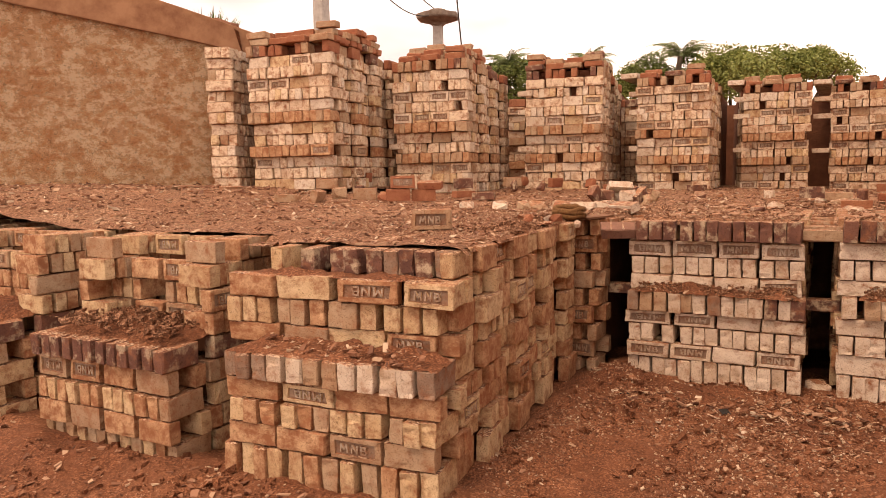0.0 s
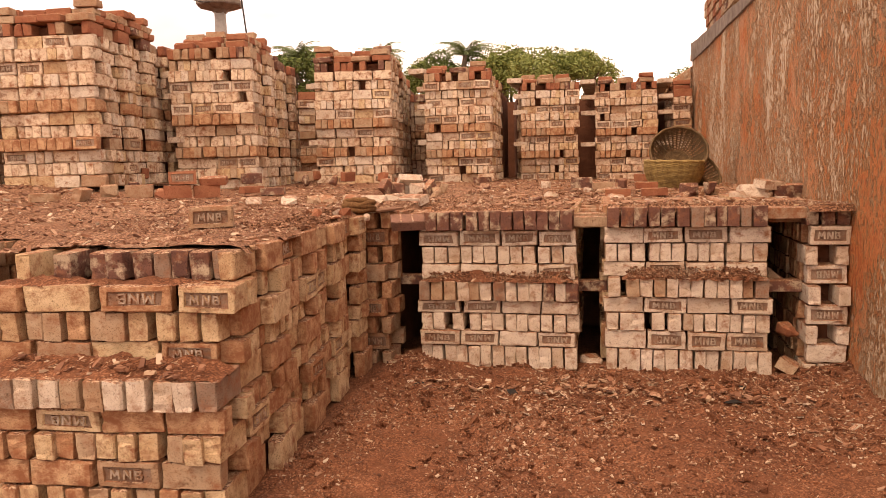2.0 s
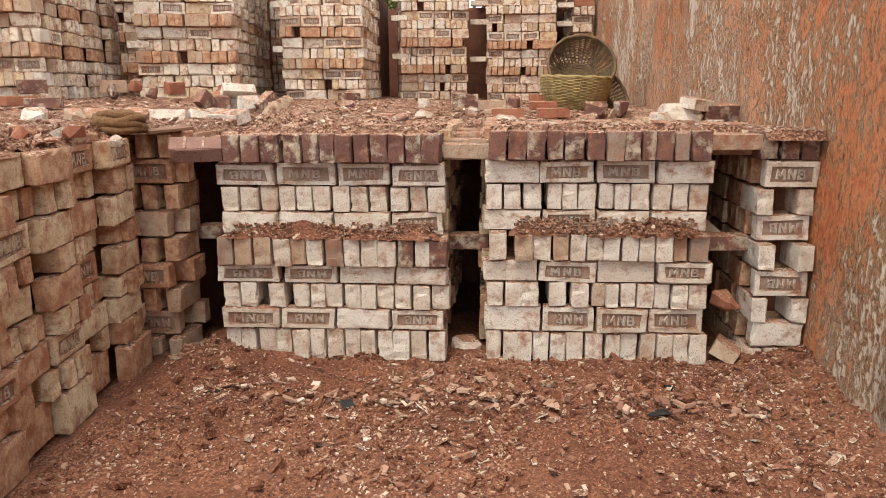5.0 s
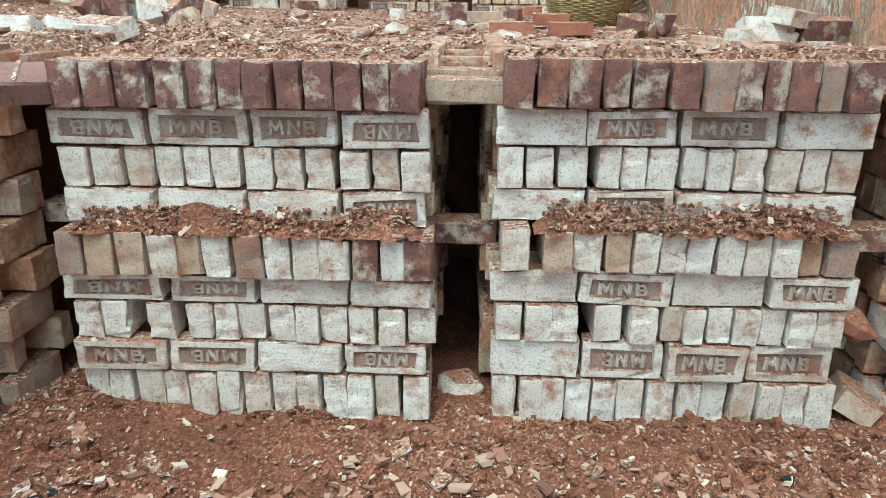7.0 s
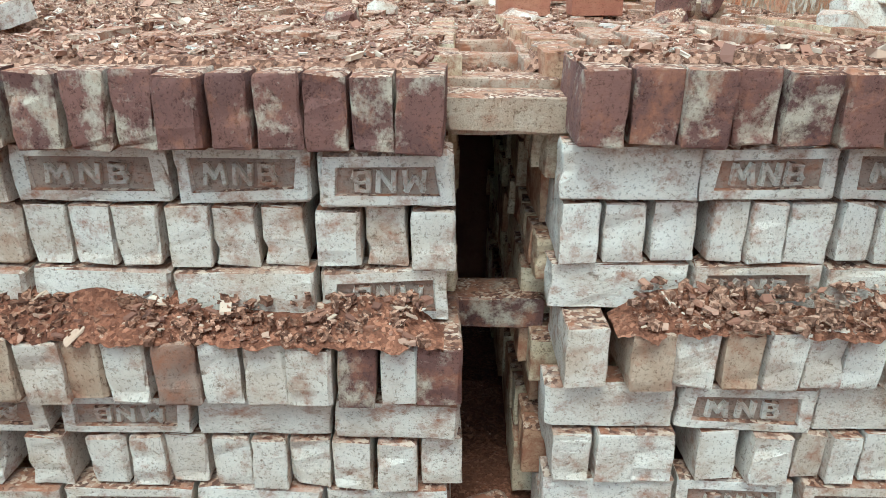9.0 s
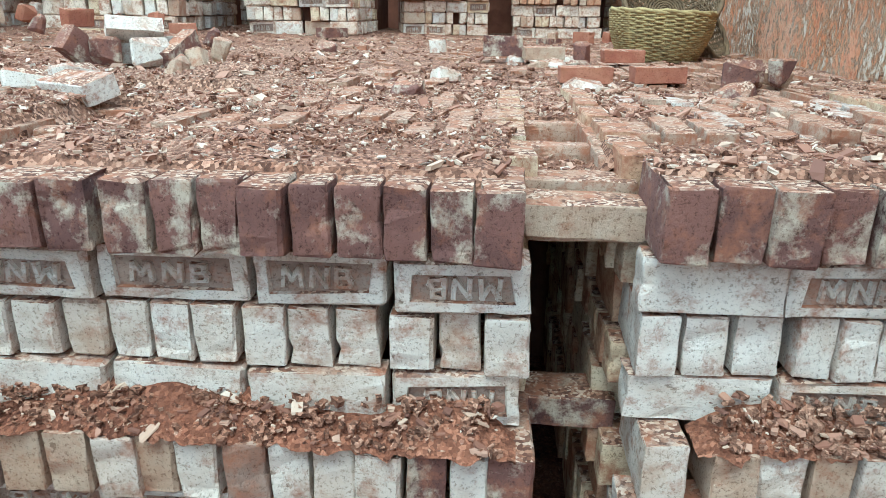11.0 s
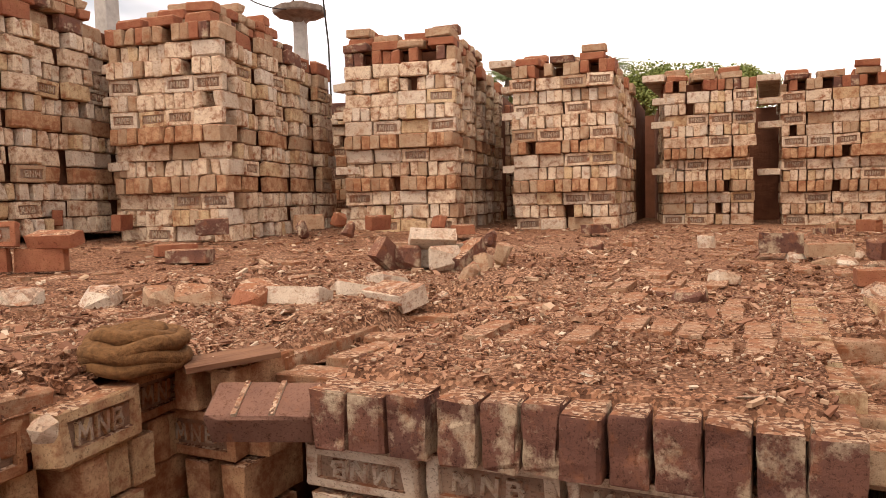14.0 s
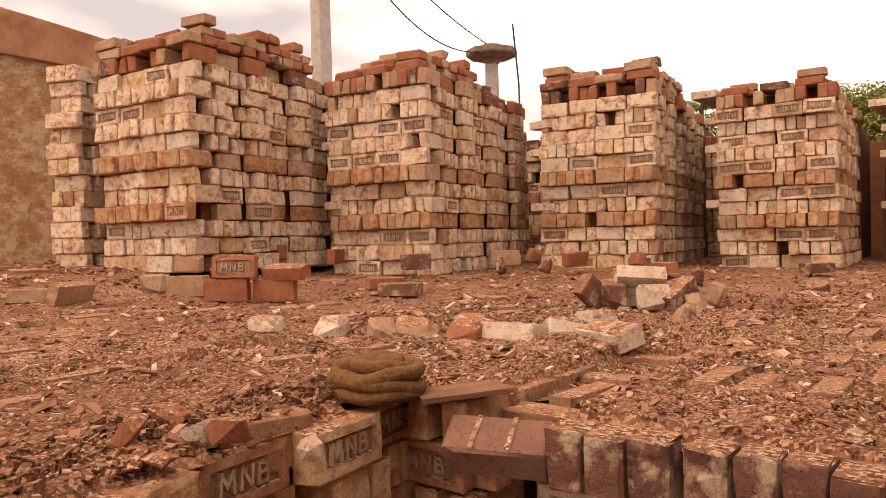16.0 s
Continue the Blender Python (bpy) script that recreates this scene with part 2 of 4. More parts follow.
def leaf_material(name, a, b):
    m = Mat(name, 0.6)
    g = m.node("ShaderNodeNewGeometry")
    m.b.inputs["Subsurface Weight"].default_value = 0.0
    return m.done(m.ramp(g.outputs["Random Per Island"], (0.0, a), (1.0, b)))


LEAF = leaf_material("yellow_green_leaves", (0.12, 0.17, 0.05), (0.25, 0.29, 0.09))
LEAF_DARK = leaf_material("dark_green_leaves", (0.07, 0.12, 0.035), (0.17, 0.22, 0.07))
FROND = leaf_material("palm_fronds", (0.10, 0.16, 0.07), (0.22, 0.28, 0.13))
GRASS = leaf_material("grass_blades", (0.05, 0.1, 0.02), (0.13, 0.2, 0.05))
CHIP = Mat("brick_chips", 0.92)
_g = CHIP.node("ShaderNodeNewGeometry")
CHIP = CHIP.done(CHIP.ramp(_g.outputs["Random Per Island"], (0.0, (0.13, 0.06, 0.04)), (0.4, (0.27, 0.125, 0.075)), (0.66, (0.36, 0.2, 0.13)), (0.88, (0.44, 0.30, 0.20)), (1.0, (0.56, 0.45, 0.34))))

# ---- mesh helpers ----


def mesh_of(name, verts, faces, *mats):
    me = bpy.data.meshes.new(name)
    me.from_pydata(verts, [], faces)
    for m in mats:
        me.materials.append(m)
    me.update()
    return me


def thing(name, m=None, label="", category="", group="", kind="", data=None):
    ob = new(name, data)
    if m is not None:
        ob.matrix_basis = m
    return tagged(ob, label, category, group, kind)


def part(name, me, parent, m=None, label="", material=None, kind=""):
    ob = new(name, me)
    ob.parent = parent
    if m is not None:
        ob.matrix_basis = m
    if material is not None:
        ob.material_slots[0].link = "OBJECT"
        ob.material_slots[0].material = material
    return tagged(ob, label, kind=kind)


def smooth(me):
    me.polygons.foreach_set("use_smooth", [True] * len(me.polygons))
    return me


def box_mesh(name, lo, hi, mat):
    (a, b, c), (d, e, f) = lo, hi
    v = [(x, y, z) for x in (a, d) for y in (b, e) for z in (c, f)]
    return mesh_of(name, v, [(0, 1, 3, 2), (4, 6, 7, 5), (0, 4, 5, 1), (2, 3, 7, 6), (0, 2, 6, 4), (1, 5, 7, 3)], mat)


BL, BT, BW = 0.219, 0.0685, 0.1125   # a brick's length, thickness and width


def brick_verts(r, length=BL, thick=BT, width=BW, ch=0.004):
    """A chamfered, slightly uneven block: its length on x, thickness on y, width on z (it stands on its edge), centred on x and y, base at 0."""
    verts, idx = [], {}
    for sx in (-1, 1):
        for sy in (-1, 1):
            for sz in (-1, 1):
                k = ch * (r.uniform(0.5, 2.2) if r.random() < .8 else r.uniform(2.5, 4.5))
                px, py, pz = (sx * (length / 2 + r.uniform(-.004, .002)), sy * (thick / 2 + r.uniform(-.003, .002)), sz * (width / 2 + r.uniform(-.003, .0015)))
                for ax in range(3):
                    p = [px - sx * k, py - sy * k, pz - sz * k]
                    p[ax] += (sx, sy, sz)[ax] * k
                    idx[sx, sy, sz, ax] = len(verts)
                    verts.append((p[0], p[1], p[2] + width / 2))
    faces = []
    for ax in range(3):
        for s in (-1, 1):
            o = [a for a in range(3) if a != ax]
            loop = []
            for p, q in ((-1, -1), (1, -1), (1, 1), (-1, 1)):
                c = [0, 0, 0]
                c[ax], c[o[0]], c[o[1]] = s, p, q
                loop.append(idx[(*c, ax)])
            flip = (s > 0) == (ax == 1)
            faces.append(tuple(reversed(loop)) if flip else tuple(loop))
    for ax in range(3):
        o = [a for a in range(3) if a != ax]
        for p in (-1, 1):
            for q in (-1, 1):
                ends = []
                for s in (-1, 1):
                    c = [0, 0, 0]
                    c[ax], c[o[0]], c[o[1]] = s, p, q
                    ends.append((idx[(*c, o[0])], idx[(*c, o[1])]))
                faces.append((ends[0][0], ends[0][1], ends[1][1], ends[1][0]))
    for sx in (-1, 1):
        for sy in (-1, 1):
            for sz in (-1, 1):
                faces.append(tuple(idx[sx, sy, sz, a] for a in range(3)))
    return verts, faces


def fixed(me):
    bm = bmesh.new()
    bm.from_mesh(me)
    bmesh.ops.recalc_face_normals(bm, faces=bm.faces)
    bm.to_mesh(me)
    bm.free()
    return me


STROKES = {  # raised letters of the frog stamp, in units of the letter's height
    "M": [((0, 0), (0.08, 1)), ((0.08, 1), (0.42, 0.3)), ((0.42, 0.3), (0.76, 1)), ((0.76, 1), (0.84, 0))],
    "N": [((0, 0), (0.06, 1)), ((0.06, 1), (0.66, 0)), ((0.66, 0), (0.72, 1))],
    "B": [((0, 0), (0.03, 1)), ((0.03, 1), (0.52, 0.93)), ((0.52, 0.93), (0.5, 0.56)), ((0.5, 0.56), (0.05, 0.5)), ((0.5, 0.56), (0.62, 0.32)), ((0.62, 0.32), (0.55, 0.05)), ((0.55, 0.05), (0, 0))],
}


def frog_brick(r, name):
    """A brick with a recessed panel in one long face and raised letters in it."""
    v, f = brick_verts(r, ch=.0025)
    me = fixed(mesh_of(name, v, f, PALE))
    bm = bmesh.new()
    bm.from_mesh(me)
    face = min((q for q in bm.faces if q.calc_area() > 0.01), key=lambda q: q.calc_center_median().y)
    inset = bmesh.ops.inset_region(bm, faces=[face], thickness=0.028)
    y0 = sum(q.co.y for q in face.verts) / 4
    bmesh.ops.inset_region(bm, faces=[face], thickness=0.003, depth=-0.009)
    me.materials.append(FROG_DUST)
    face.material_index = 1
    me.materials.append(LETTER)
    corner = face.verts[0]
    cx, cz = face.calc_center_median().x, face.calc_center_median().z
    h = 0.035 * r.uniform(.92, 1.08)
    x = cx - 0.06
    for ch, step in (("M", 0.047), ("N", 0.041), ("B", 0.04)):
        for (ax, az), (bx, bz) in STROKES[ch]:
            a, b = Vector((x + ax * h, 0, cz + (az - .5) * h)), Vector((x + bx * h, 0, cz + (bz - .5) * h))
            d = (b - a).normalized()
            nrm = Vector((-d.z, 0, d.x)) * 0.0046
            a, b = a - d * 0.003, b + d * 0.003
            lo = [bm.verts.new((p.x, y0 + 0.0088, p.z)) for p in (a - nrm, b - nrm, b + nrm, a + nrm)]
            hi = [bm.verts.new((p.x * 0.995 + cx * 0.005, y0 + 0.0005, p.z)) for p in (a - nrm * .7, b - nrm * .7, b + nrm * .7, a + nrm * .7)]
            bm.faces.new(hi).material_index = 2
            bm.edges.new((corner, lo[0]))
            for i in range(4):
                bm.faces.new((lo[i], lo[(i + 1) % 4], hi[(i + 1) % 4], hi[i]))
        x += step
    bmesh.ops.recalc_face_normals(bm, faces=bm.faces)
    bm.to_mesh(me)
    bm.free()
    return me


PLAINS_FAR = [fixed(mesh_of("brick", *brick_verts(rnd, ch=rnd.uniform(.003, .006)), PALE)) for _ in range(18)]
FROGS_FAR = [frog_brick(rnd, "stamped_brick") for _ in range(5)]


def worn(me, r, length=BL):
    """Breaks the straight edges of a brick: cuts it across and pushes the edges in unevenly."""
    bm = bmesh.new()
    bm.from_mesh(me)
    for axis, spots in ((0, [length * f for f in (-.36, -.2, -.04, .13, .3)]), (2, (.03, .058, .086))):
        for s in spots:
            co, no = [0, 0, 0], [0, 0, 0]
            co[axis], no[axis] = s + r.uniform(-.009, .009), 1
            bmesh.ops.bisect_plane(bm, geom=bm.verts[:] + bm.edges[:] + bm.faces[:], dist=1e-5, plane_co=co, plane_no=no)
    for v in bm.verts:
        d = (abs(v.co.x) > length / 2 - .0085, abs(v.co.y) > BT / 2 - .0085, abs(v.co.z - BW / 2) > BW / 2 - .0085)
        k = r.uniform(0, .0026) if r.random() < .9 else r.uniform(.003, .008)
        if sum(d) >= 2:
            v.co -= Vector((math.copysign(k, v.co.x) * d[0], math.copysign(k, v.co.y) * d[1] * .8, math.copysign(k, v.co.z - BW / 2) * d[2] * .8))
        elif v.co.y > -BT / 2 + .004:
            v.co += Vector((r.uniform(-.001, .001), r.uniform(-.0012, .0012), 0))
    bmesh.ops.recalc_face_normals(bm, faces=bm.faces)
    bm.to_mesh(me)
    bm.free()
    return me


PLAINS = [worn(fixed(mesh_of("brick", *brick_verts(rnd, ch=rnd.uniform(.0012, .0028)), PALE)), rnd) for _ in range(18)]
FROGS = [worn(frog_brick(rnd, "stamped_brick"), rnd) for _ in range(8)]
HALVES = [worn(fixed(mesh_of("half_brick", *brick_verts(rnd, size, ch=.009), PALE)), rnd, size) for size in (.10, .14, .12, .09, .15)]


def flat_pose(x, y, z, yaw=0, rx=0, ry=0):
    """A brick lying flat, frog up, with its base at z."""
    return pose(x, y, z, rx, ry, yaw) @ pose(0, 0, BT / 2, -90, 0, 0) @ pose(0, 0, -BW / 2)


def lay(parent, x, y, z, along, mat, r, frog=0.0, jit=1.0, face=90, mark="", far=False, size=(1, 1, 1)):
    """One brick on its edge under parent: 'x' shows its long face to the front, 'y' its end."""
    frogs, plains = (FROGS_FAR, PLAINS_FAR) if far else (FROGS, PLAINS)
    stamped = r.random() < frog
    me = r.choice(frogs) if stamped else r.choice(plains)
    up = r.random() < 0.5 and stamped
    if mark:                                    # n: stamp upright, u: upside down, .: plain
        me, up = (r.choice(PLAINS), False) if mark == "." else (r.choice(FROGS), mark == "u")
    m = pose(x + r.uniform(-.003, .003) * jit, y + r.uniform(-.006, .006) * jit, z, r.uniform(-.8, .8) * jit, r.uniform(-1.0, 1.0) * jit, (face if along == "y" else 0) + r.uniform(-1.6, 1.6) * jit)
    m = m @ Matrix.Diagonal((*size, 1))
    if up:
        m = m @ pose(0, 0, BW, 0, 180, 0)
    return part("brick", me, parent, m, material=mat)


def stack(name, m, label, spec, width, depth, r, group="", left=False, right=True, frog=0.5, category="brick stack", lean=0.0, grow=0.0, miss=0.03, side=None, core=CORE, jit=1.0, top_miss=0.0, stamps=None, holes=(), far=False, fins=.0, mixed=0.0, back=0.0, fronts=None, cut=.13):
    """A dry stack of bricks on edge. spec: for each course (kind, front set back, material chooser, height). 'H' shows ends, 'S' long faces.
    fronts: for each course, where its front bricks begin, in millimetres from the left."""
    z = 0.0
    n_x, n_y = max(1, round(width / 0.242)), max(1, round(depth / 0.242))
    if far:
        fit = width / (n_x * .237)
        width /= fit
        m = m @ Matrix.Diagonal((fit, 1, 1, 1))
    base = thing(name, m, label, category, group)
    py = depth / n_y
    fin = [r.uniform(-.01, .01) + (-fins if j % 2 else .3 * fins) for j in range(n_y + 1)]
    full = width
    for k, (kind, set_back, chooser, high) in enumerate(spec):
        sway = lean * z + r.uniform(-.006, .006) * jit
        swell = r.uniform(-.006, .006)
        width = full + grow * z
        px = width / n_x
        flank = side or chooser
        last = k == len(spec) - 1
        tall = (high - .002) / BW if fronts else 1
        if fronts:
            starts = [(float(w.rstrip("nu.")) / 1000, w[-1] if w[-1] in "nu." else "") for w in fronts[k].split()]
            for i, (x, mark) in enumerate(starts):
                room = starts[i + 1][0] - x if i + 1 < len(starts) else 1
                wide = min(.078, room - .003) if kind == "H" else min(.285 if room < .9 else .228, room - .006)
                push = r.uniform(-.012, .008)
                if kind == "H":
                    lay(base, x + wide / 2, set_back + BL / 2 + push, z, "y", chooser(r), r, 0.0, jit, size=(1, wide / BT, tall))
                else:
                    lay(base, x + wide / 2, set_back + BT / 2 + push, z, "x", chooser(r), r, 0.0, jit, mark=mark or ".", size=(wide / BL, 1, tall))
        for i in range(0 if fronts else n_x):
            step = r.uniform(-.009, .009) * (jit - .6)
            here = kind if last or r.random() > mixed else ("S" if kind == "H" else "H")
            if here == "H":
                pitch = (px - .006) / 3
                for q in range(3):
                    if (k, i * 3 + q) in holes or r.random() < (top_miss if last else miss):
                        continue
                    lay(base, sway + i * px + .003 + (q + .5) * pitch, set_back + BL / 2 + swell + step, z, "y", chooser(r), r, 0.0, jit, far=far, size=(1, 1.09, 1.03) if far else (1, 1, 1))
            else:
                lay(base, sway + (i + .5) * px + r.uniform(-.004, .004), set_back + BT / 2 + swell + step, z, "x", chooser(r), r, frog, jit, mark=stamps[k][i] if stamps and k in stamps else "", far=far, size=(1.06, 1, 1.03) if far else (1, 1, 1))
        if kind == "H":
            for j in range(1, n_y):
                out = fin[j] + r.uniform(-.006, .006) * (3 if side else 1)
                if right:
                    lay(base, sway + width - BT / 2 + out, (j + .5) * py, z, "y", flank(r), r, frog * .5, jit, face=90, far=far, size=(1, 1, tall))
                if left:
                    lay(base, sway + BT / 2 + r.uniform(-.01, .01), (j + .5) * py, z, "y", flank(r), r, frog * .25, face=-90, far=far, size=(1, 1, tall))
        else:
            rows = n_y * 3
            pitch = (depth - BT - .01) / rows
            clump = .006 if side else 0
            shove = [r.uniform(-.016, .016) if side else 0 for _ in range(n_y + 1)]
            for j in range(1, rows):
                if r.random() < miss:
                    continue
                if right:
                    lay(base, sway + width - BL / 2 + fin[min(n_y, j // 3)] + shove[min(n_y, j // 3)] + r.uniform(-.008, .008) * (2 if side else 1), set_back * .3 + BT + .01 + (j + .5) * pitch - clump * (j % 3 - 1), z, "x", flank(r), r, 0.0, jit, far=far, size=(1, .92 if side else 1, tall))
                if left:
                    lay(base, sway + BL / 2 + r.uniform(-.01, .01), set_back * .3 + BT + .01 + (j + .5) * pitch, z, "x", flank(r), r, 0.0, jit, far=far, size=(1, 1, tall))
        z += high
    part("fill", box_mesh("fill", (0.06, cut + max(s[1] for s in spec), 0), (width - 0.06 - fins, depth, z - (.09 if fronts else .02)), core), base)
    if back:
        part("fill", box_mesh("fill", (0.01, depth + .002, 0), (width - 0.01, depth + back, z - .1), core), base)
    return base


def picks(*weights):
    mats = [m for m, w in weights for _ in range(w)]
    return lambda r: r.choice(mats)


WHITISH = picks((PALE, 1))
DARK_TOP = picks((RED, 12), (FROG_DUST, 2))
MIXED_TOP = picks((RED, 1), (TAN, 3), (FROG_DUST, 4), (PALE, 6))
EARTHY = picks((OCHRE, 6), (DUSTY, 4), (TAN, 3))
SIDEY = picks((DUSTY, 5), (OCHRE, 7))
CORNER = picks((DUSTY, 6), (TAN, 3))
FAR = picks((CREAM, 14), (PALE, 5), (OCHRE, 3), (TAN, 1))
FAR_LEDGE = picks((TAN, 3), (DUSTY, 5))
FAR_RED = picks((TAN, 4), (FIRED, 4), (RED, 1))
H0, S0 = 0.1185, 0.1135


def sheet(name, x0, x1, y0, y1, step, height, mat, keep=None):
    """A piece of ground as a grid whose height is a function of x and y."""
    nx, ny = int((x1 - x0) / step) + 1, int((y1 - y0) / step) + 1
    xs, ys = [x0 + (x1 - x0) * i / nx for i in range(nx + 1)], [y0 + (y1 - y0) * j / ny for j in range(ny + 1)]
    verts = [(x, y, height(x, y)) for y in ys for x in xs]
    faces = []
    for j in range(ny):
        for i in range(nx):
            if keep and not keep(xs[i] + step / 2, ys[j] + step / 2):
                continue
            a = j * (nx + 1) + i
            faces.append((a, a + 1, a + nx + 2, a + nx + 1))
    return smooth(mesh_of(name, verts, faces, mat))


def fbm(x, y, s, seed=0.0):
    return noise.noise(Vector((x * s, y * s, seed))) + 0.5 * noise.noise(Vector((x * s * 2.1, y * s * 2.1, seed + 5))) + 0.25 * noise.noise(Vector((x * s * 4.3, y * s * 4.3, seed + 9)))


def clamp(v):
    return min(1.0, max(0.0, v))


def deck_z(x, y):
    """The level of the brick deck, which dips behind its front and rises towards the mud wall and the tall stacks."""
    back = clamp((y - 4.9) / 1.2)
    z = 1.042 - .03 * back + .03 * clamp((y - 2.7) / 1.2) * max(0.0, -x - .9 * (1 - back)) + .035 * clamp((y - 6.5) / 2.5)
    return z + .08 * clamp((-x - 4.4) / .8) * clamp((6.9 - y) / .8)


# ---- ground ----
def ground_z(x, y):
    z = 0.018 * fbm(x, y, 1.6) + 0.012 * fbm(x, y, 7.0, 3)
    z += 0.09 * math.exp(-((x + 1.3) / 0.22) ** 2) * (1 if 2.2 < y < 4.8 else 0) * (0.6 + 0.4 * fbm(x, y, 3))
    z += 0.07 * math.exp(-((y - 4.36) / 0.3) ** 2) * (1 if x > -1.3 else 0) * (0.8 + .6 * fbm(x, y, 2.5, 8))
    z += 0.07 * math.exp(-((x - 1.5) / 0.25) ** 2) * (1 if y > 2.5 else 0)
    z += 0.012 * fbm(x, y, 22, 11)
    z += 0.07 * math.exp(-((y - 1.95) / 0.3) ** 2) * (1 if x < -1.4 else 0) * (0.7 + fbm(x, y, 2.5, 8))
    rim = min(x + 5, 3 - x, y + 2.5)
    return z - .1 * max(0.0, 1 - rim / .7)


ground = thing("ground", None, "red earth yard floor strewn with brick chips", "ground", kind="structure")
part("near_soil", sheet("near_soil", -5, 3, -2.5, 5.2, 0.035, ground_z, SOIL), ground)
part("far_soil", mesh_of("far_soil", [(-1500, -1500, -.09), (1500, -1500, -.09), (1500, 1500, -.09), (-1500, 1500, -.09)], [(0, 1, 2, 3)], SOIL), ground)

# ---- the brick deck: fill under its top, and the dust on it ----
deck = thing("brick_deck", None, "deck of packed bricks under red dust and chips", "floor", kind="structure")
for lo, hi in (((-9.5, 2.95, -.05), (-1.62, 12.5, 0.97)), ((-1.62, 6.0, -.05), (1.43, 12.5, 0.97)), ((-1.62, 4.75, -.05), (-1.46, 6.0, .97))):
    part("fill", box_mesh("fill", lo, hi, CORE), deck)


def hollow(x, y):
    """Sunken joints over the flues between the stacks."""
    return (-0.19 < x < -0.0 and 4.70 < y < 5.30) or (-1.36 < x < -1.13 and 4.55 < y < 5.35) or (-2.36 < x < -2.24 and 4.15 < y < 4.7) or (-1.45 < x < -1.1 and 5.55 < y < 5.72)


def near_edge(y):
    """The yard side of the near stack, which turns a little away."""
    return -1.285 - (y - 2.2) * .105


def dust_z(x, y):
    z = deck_z(x, y) - 0.006 + 0.011 * fbm(x, y, 3.4, 2) + 0.006 * fbm(x, y, 15, 4) + 0.025 * max(0.0, fbm(x, y, 0.9, 7) - .1)
    z += 0.06 * math.exp(-((x + 1.2) ** 2 + (y - 6.0) ** 2) / 0.05)
    if x > -1.34 and y < 4.9:
        z += .016 * clamp((4.9 - y) / .3)
    if hollow(x, y):
        z -= 0.06
    edge = min((y - 4.385) if x > -1.34 else 9, (near_edge(y) - .01 - x) if y < 4.45 else 9, abs(x + 0.09) - .09 if y < 4.75 else 9, abs(x - 1.05) - .09 if y < 4.75 else 9, y - 2.46 if x > -2.4 else y - 2.7)
    k = max(0.0, 1 - max(0.0, edge) / .045)
    z += k * (min(z, deck_z(x, y) - 0.015) - z)
    return min(z, deck_z(x, y) - .03) if edge < .02 else z


def on_deck(x, y):
    if y > 4.72:
        return True
    if y > 4.425:
        return x < -1.36 or -1.09 < x < -0.19 or 0.03 < x < 0.95 or x > 1.17
    return x < near_edge(y) - .018 and (y > 2.75 or (-2.62 < x and y > 2.5))


part("dust", sheet("dust", -9.4, 1.44, 2.34, 12.4, 0.035, dust_z, ASH, on_deck), deck)

# ---- front stacks of the cut face ----
FRONT = [("H", 0.02, WHITISH, H0), ("S", 0.01, WHITISH, S0), ("H", 0.012, WHITISH, H0), ("S", 0.004, WHITISH, S0), ("H", -0.012, MIXED_TOP, H0),
         ("S", 0.06, WHITISH, S0), ("H", 0.055, WHITISH, H0), ("S", 0.04, WHITISH, S0), ("H", 0.052, DARK_TOP, H0)]


def courses(spec, backs, highs):
    """The same courses with their own set-backs and heights."""
    return [(kind, b, chooser, h) for (kind, _, chooser, _), b, h in zip(spec, backs, highs)]


R = random.Random(11)
LABEL = "dry stack of stamped pale bricks with a dark red top course"
BACKS = (0, .002, 0, .004, -.02, .06, .06, .06, .01)
stack("brick_stack", pose(-1.14, 4.355, 0.042, 0, 0, 1), LABEL, courses(FRONT, BACKS, (.141, .097, .112, .082, .128, .100, .114, .101, .125)), 0.985, 1.5, R, "stacks of the cut face", left=True, miss=0, side=SIDEY, cut=.24, fronts=(
    "-7 63 148 231 305 386 460 542 615 685 759 837 911", "-11n 256u 506. 754u", "-1 80 201 316 393 462 546 620 692 770 846 925", "-32u 276u 522. 773.",
    "-2 72 160 244 322 393 472 552 624 702 784 855 929", "-5. 252. 500. 752u", "5 90 174 258 334 410 493 573 654 753 832 909", "-17u 252n 521n 757u", "40 123 204 305 383 457 532 605 672 749 822 894"))
stack("brick_stack", pose(0.0, 4.375, 0.047, 0, 0, 1), LABEL, courses(FRONT, BACKS, (.143, .114, .110, .097, .119, .088, .114, .099, .124)), 0.95, 1.5, R, "stacks of the cut face", left=True, miss=0, side=SIDEY, cut=.24, fronts=(
    "27 99 167 237 309 380 461 543 614 692 761 829 898", "20. 272u 500n 724n", "27 104 180 297 388 472 539 599 669 744 813 881", "9. 249n 501. 746n",
    "34 144 226 306 378 447 521 593 664 734 809 870", "11. 264n 495. 718.", "27 100 176 278 343 411 495 563 633 723 801 875", "12. 251n 483n 735.", "31 109 191 277 350 431 515 589 658 718 792 858"))
stack("brick_stack", pose(1.155, 4.44, 0.0), "narrow leaning stack of pale bricks against the plastered wall", FRONT, 0.25, 1.2, R, "stacks of the cut face", left=True, right=False, lean=0.0, miss=0, side=SIDEY, stamps={7: "n", 5: "u", 3: "u", 1: "."}, holes=((6, 1), (4, 1), (2, 1), (0, 2)))
stack("brick_stack", pose(-1.66, 4.36, 0.0), "uneven brick column at the inner corner of the deck", [(k, s + r_, CORNER, h) for (k, s, c, h), r_ in zip(FRONT, (0, .05, .02, .0, .06, .0, .03, .05, .02))], 0.33, 0.25, R, "stacks of the cut face", lean=0.0, miss=.1)

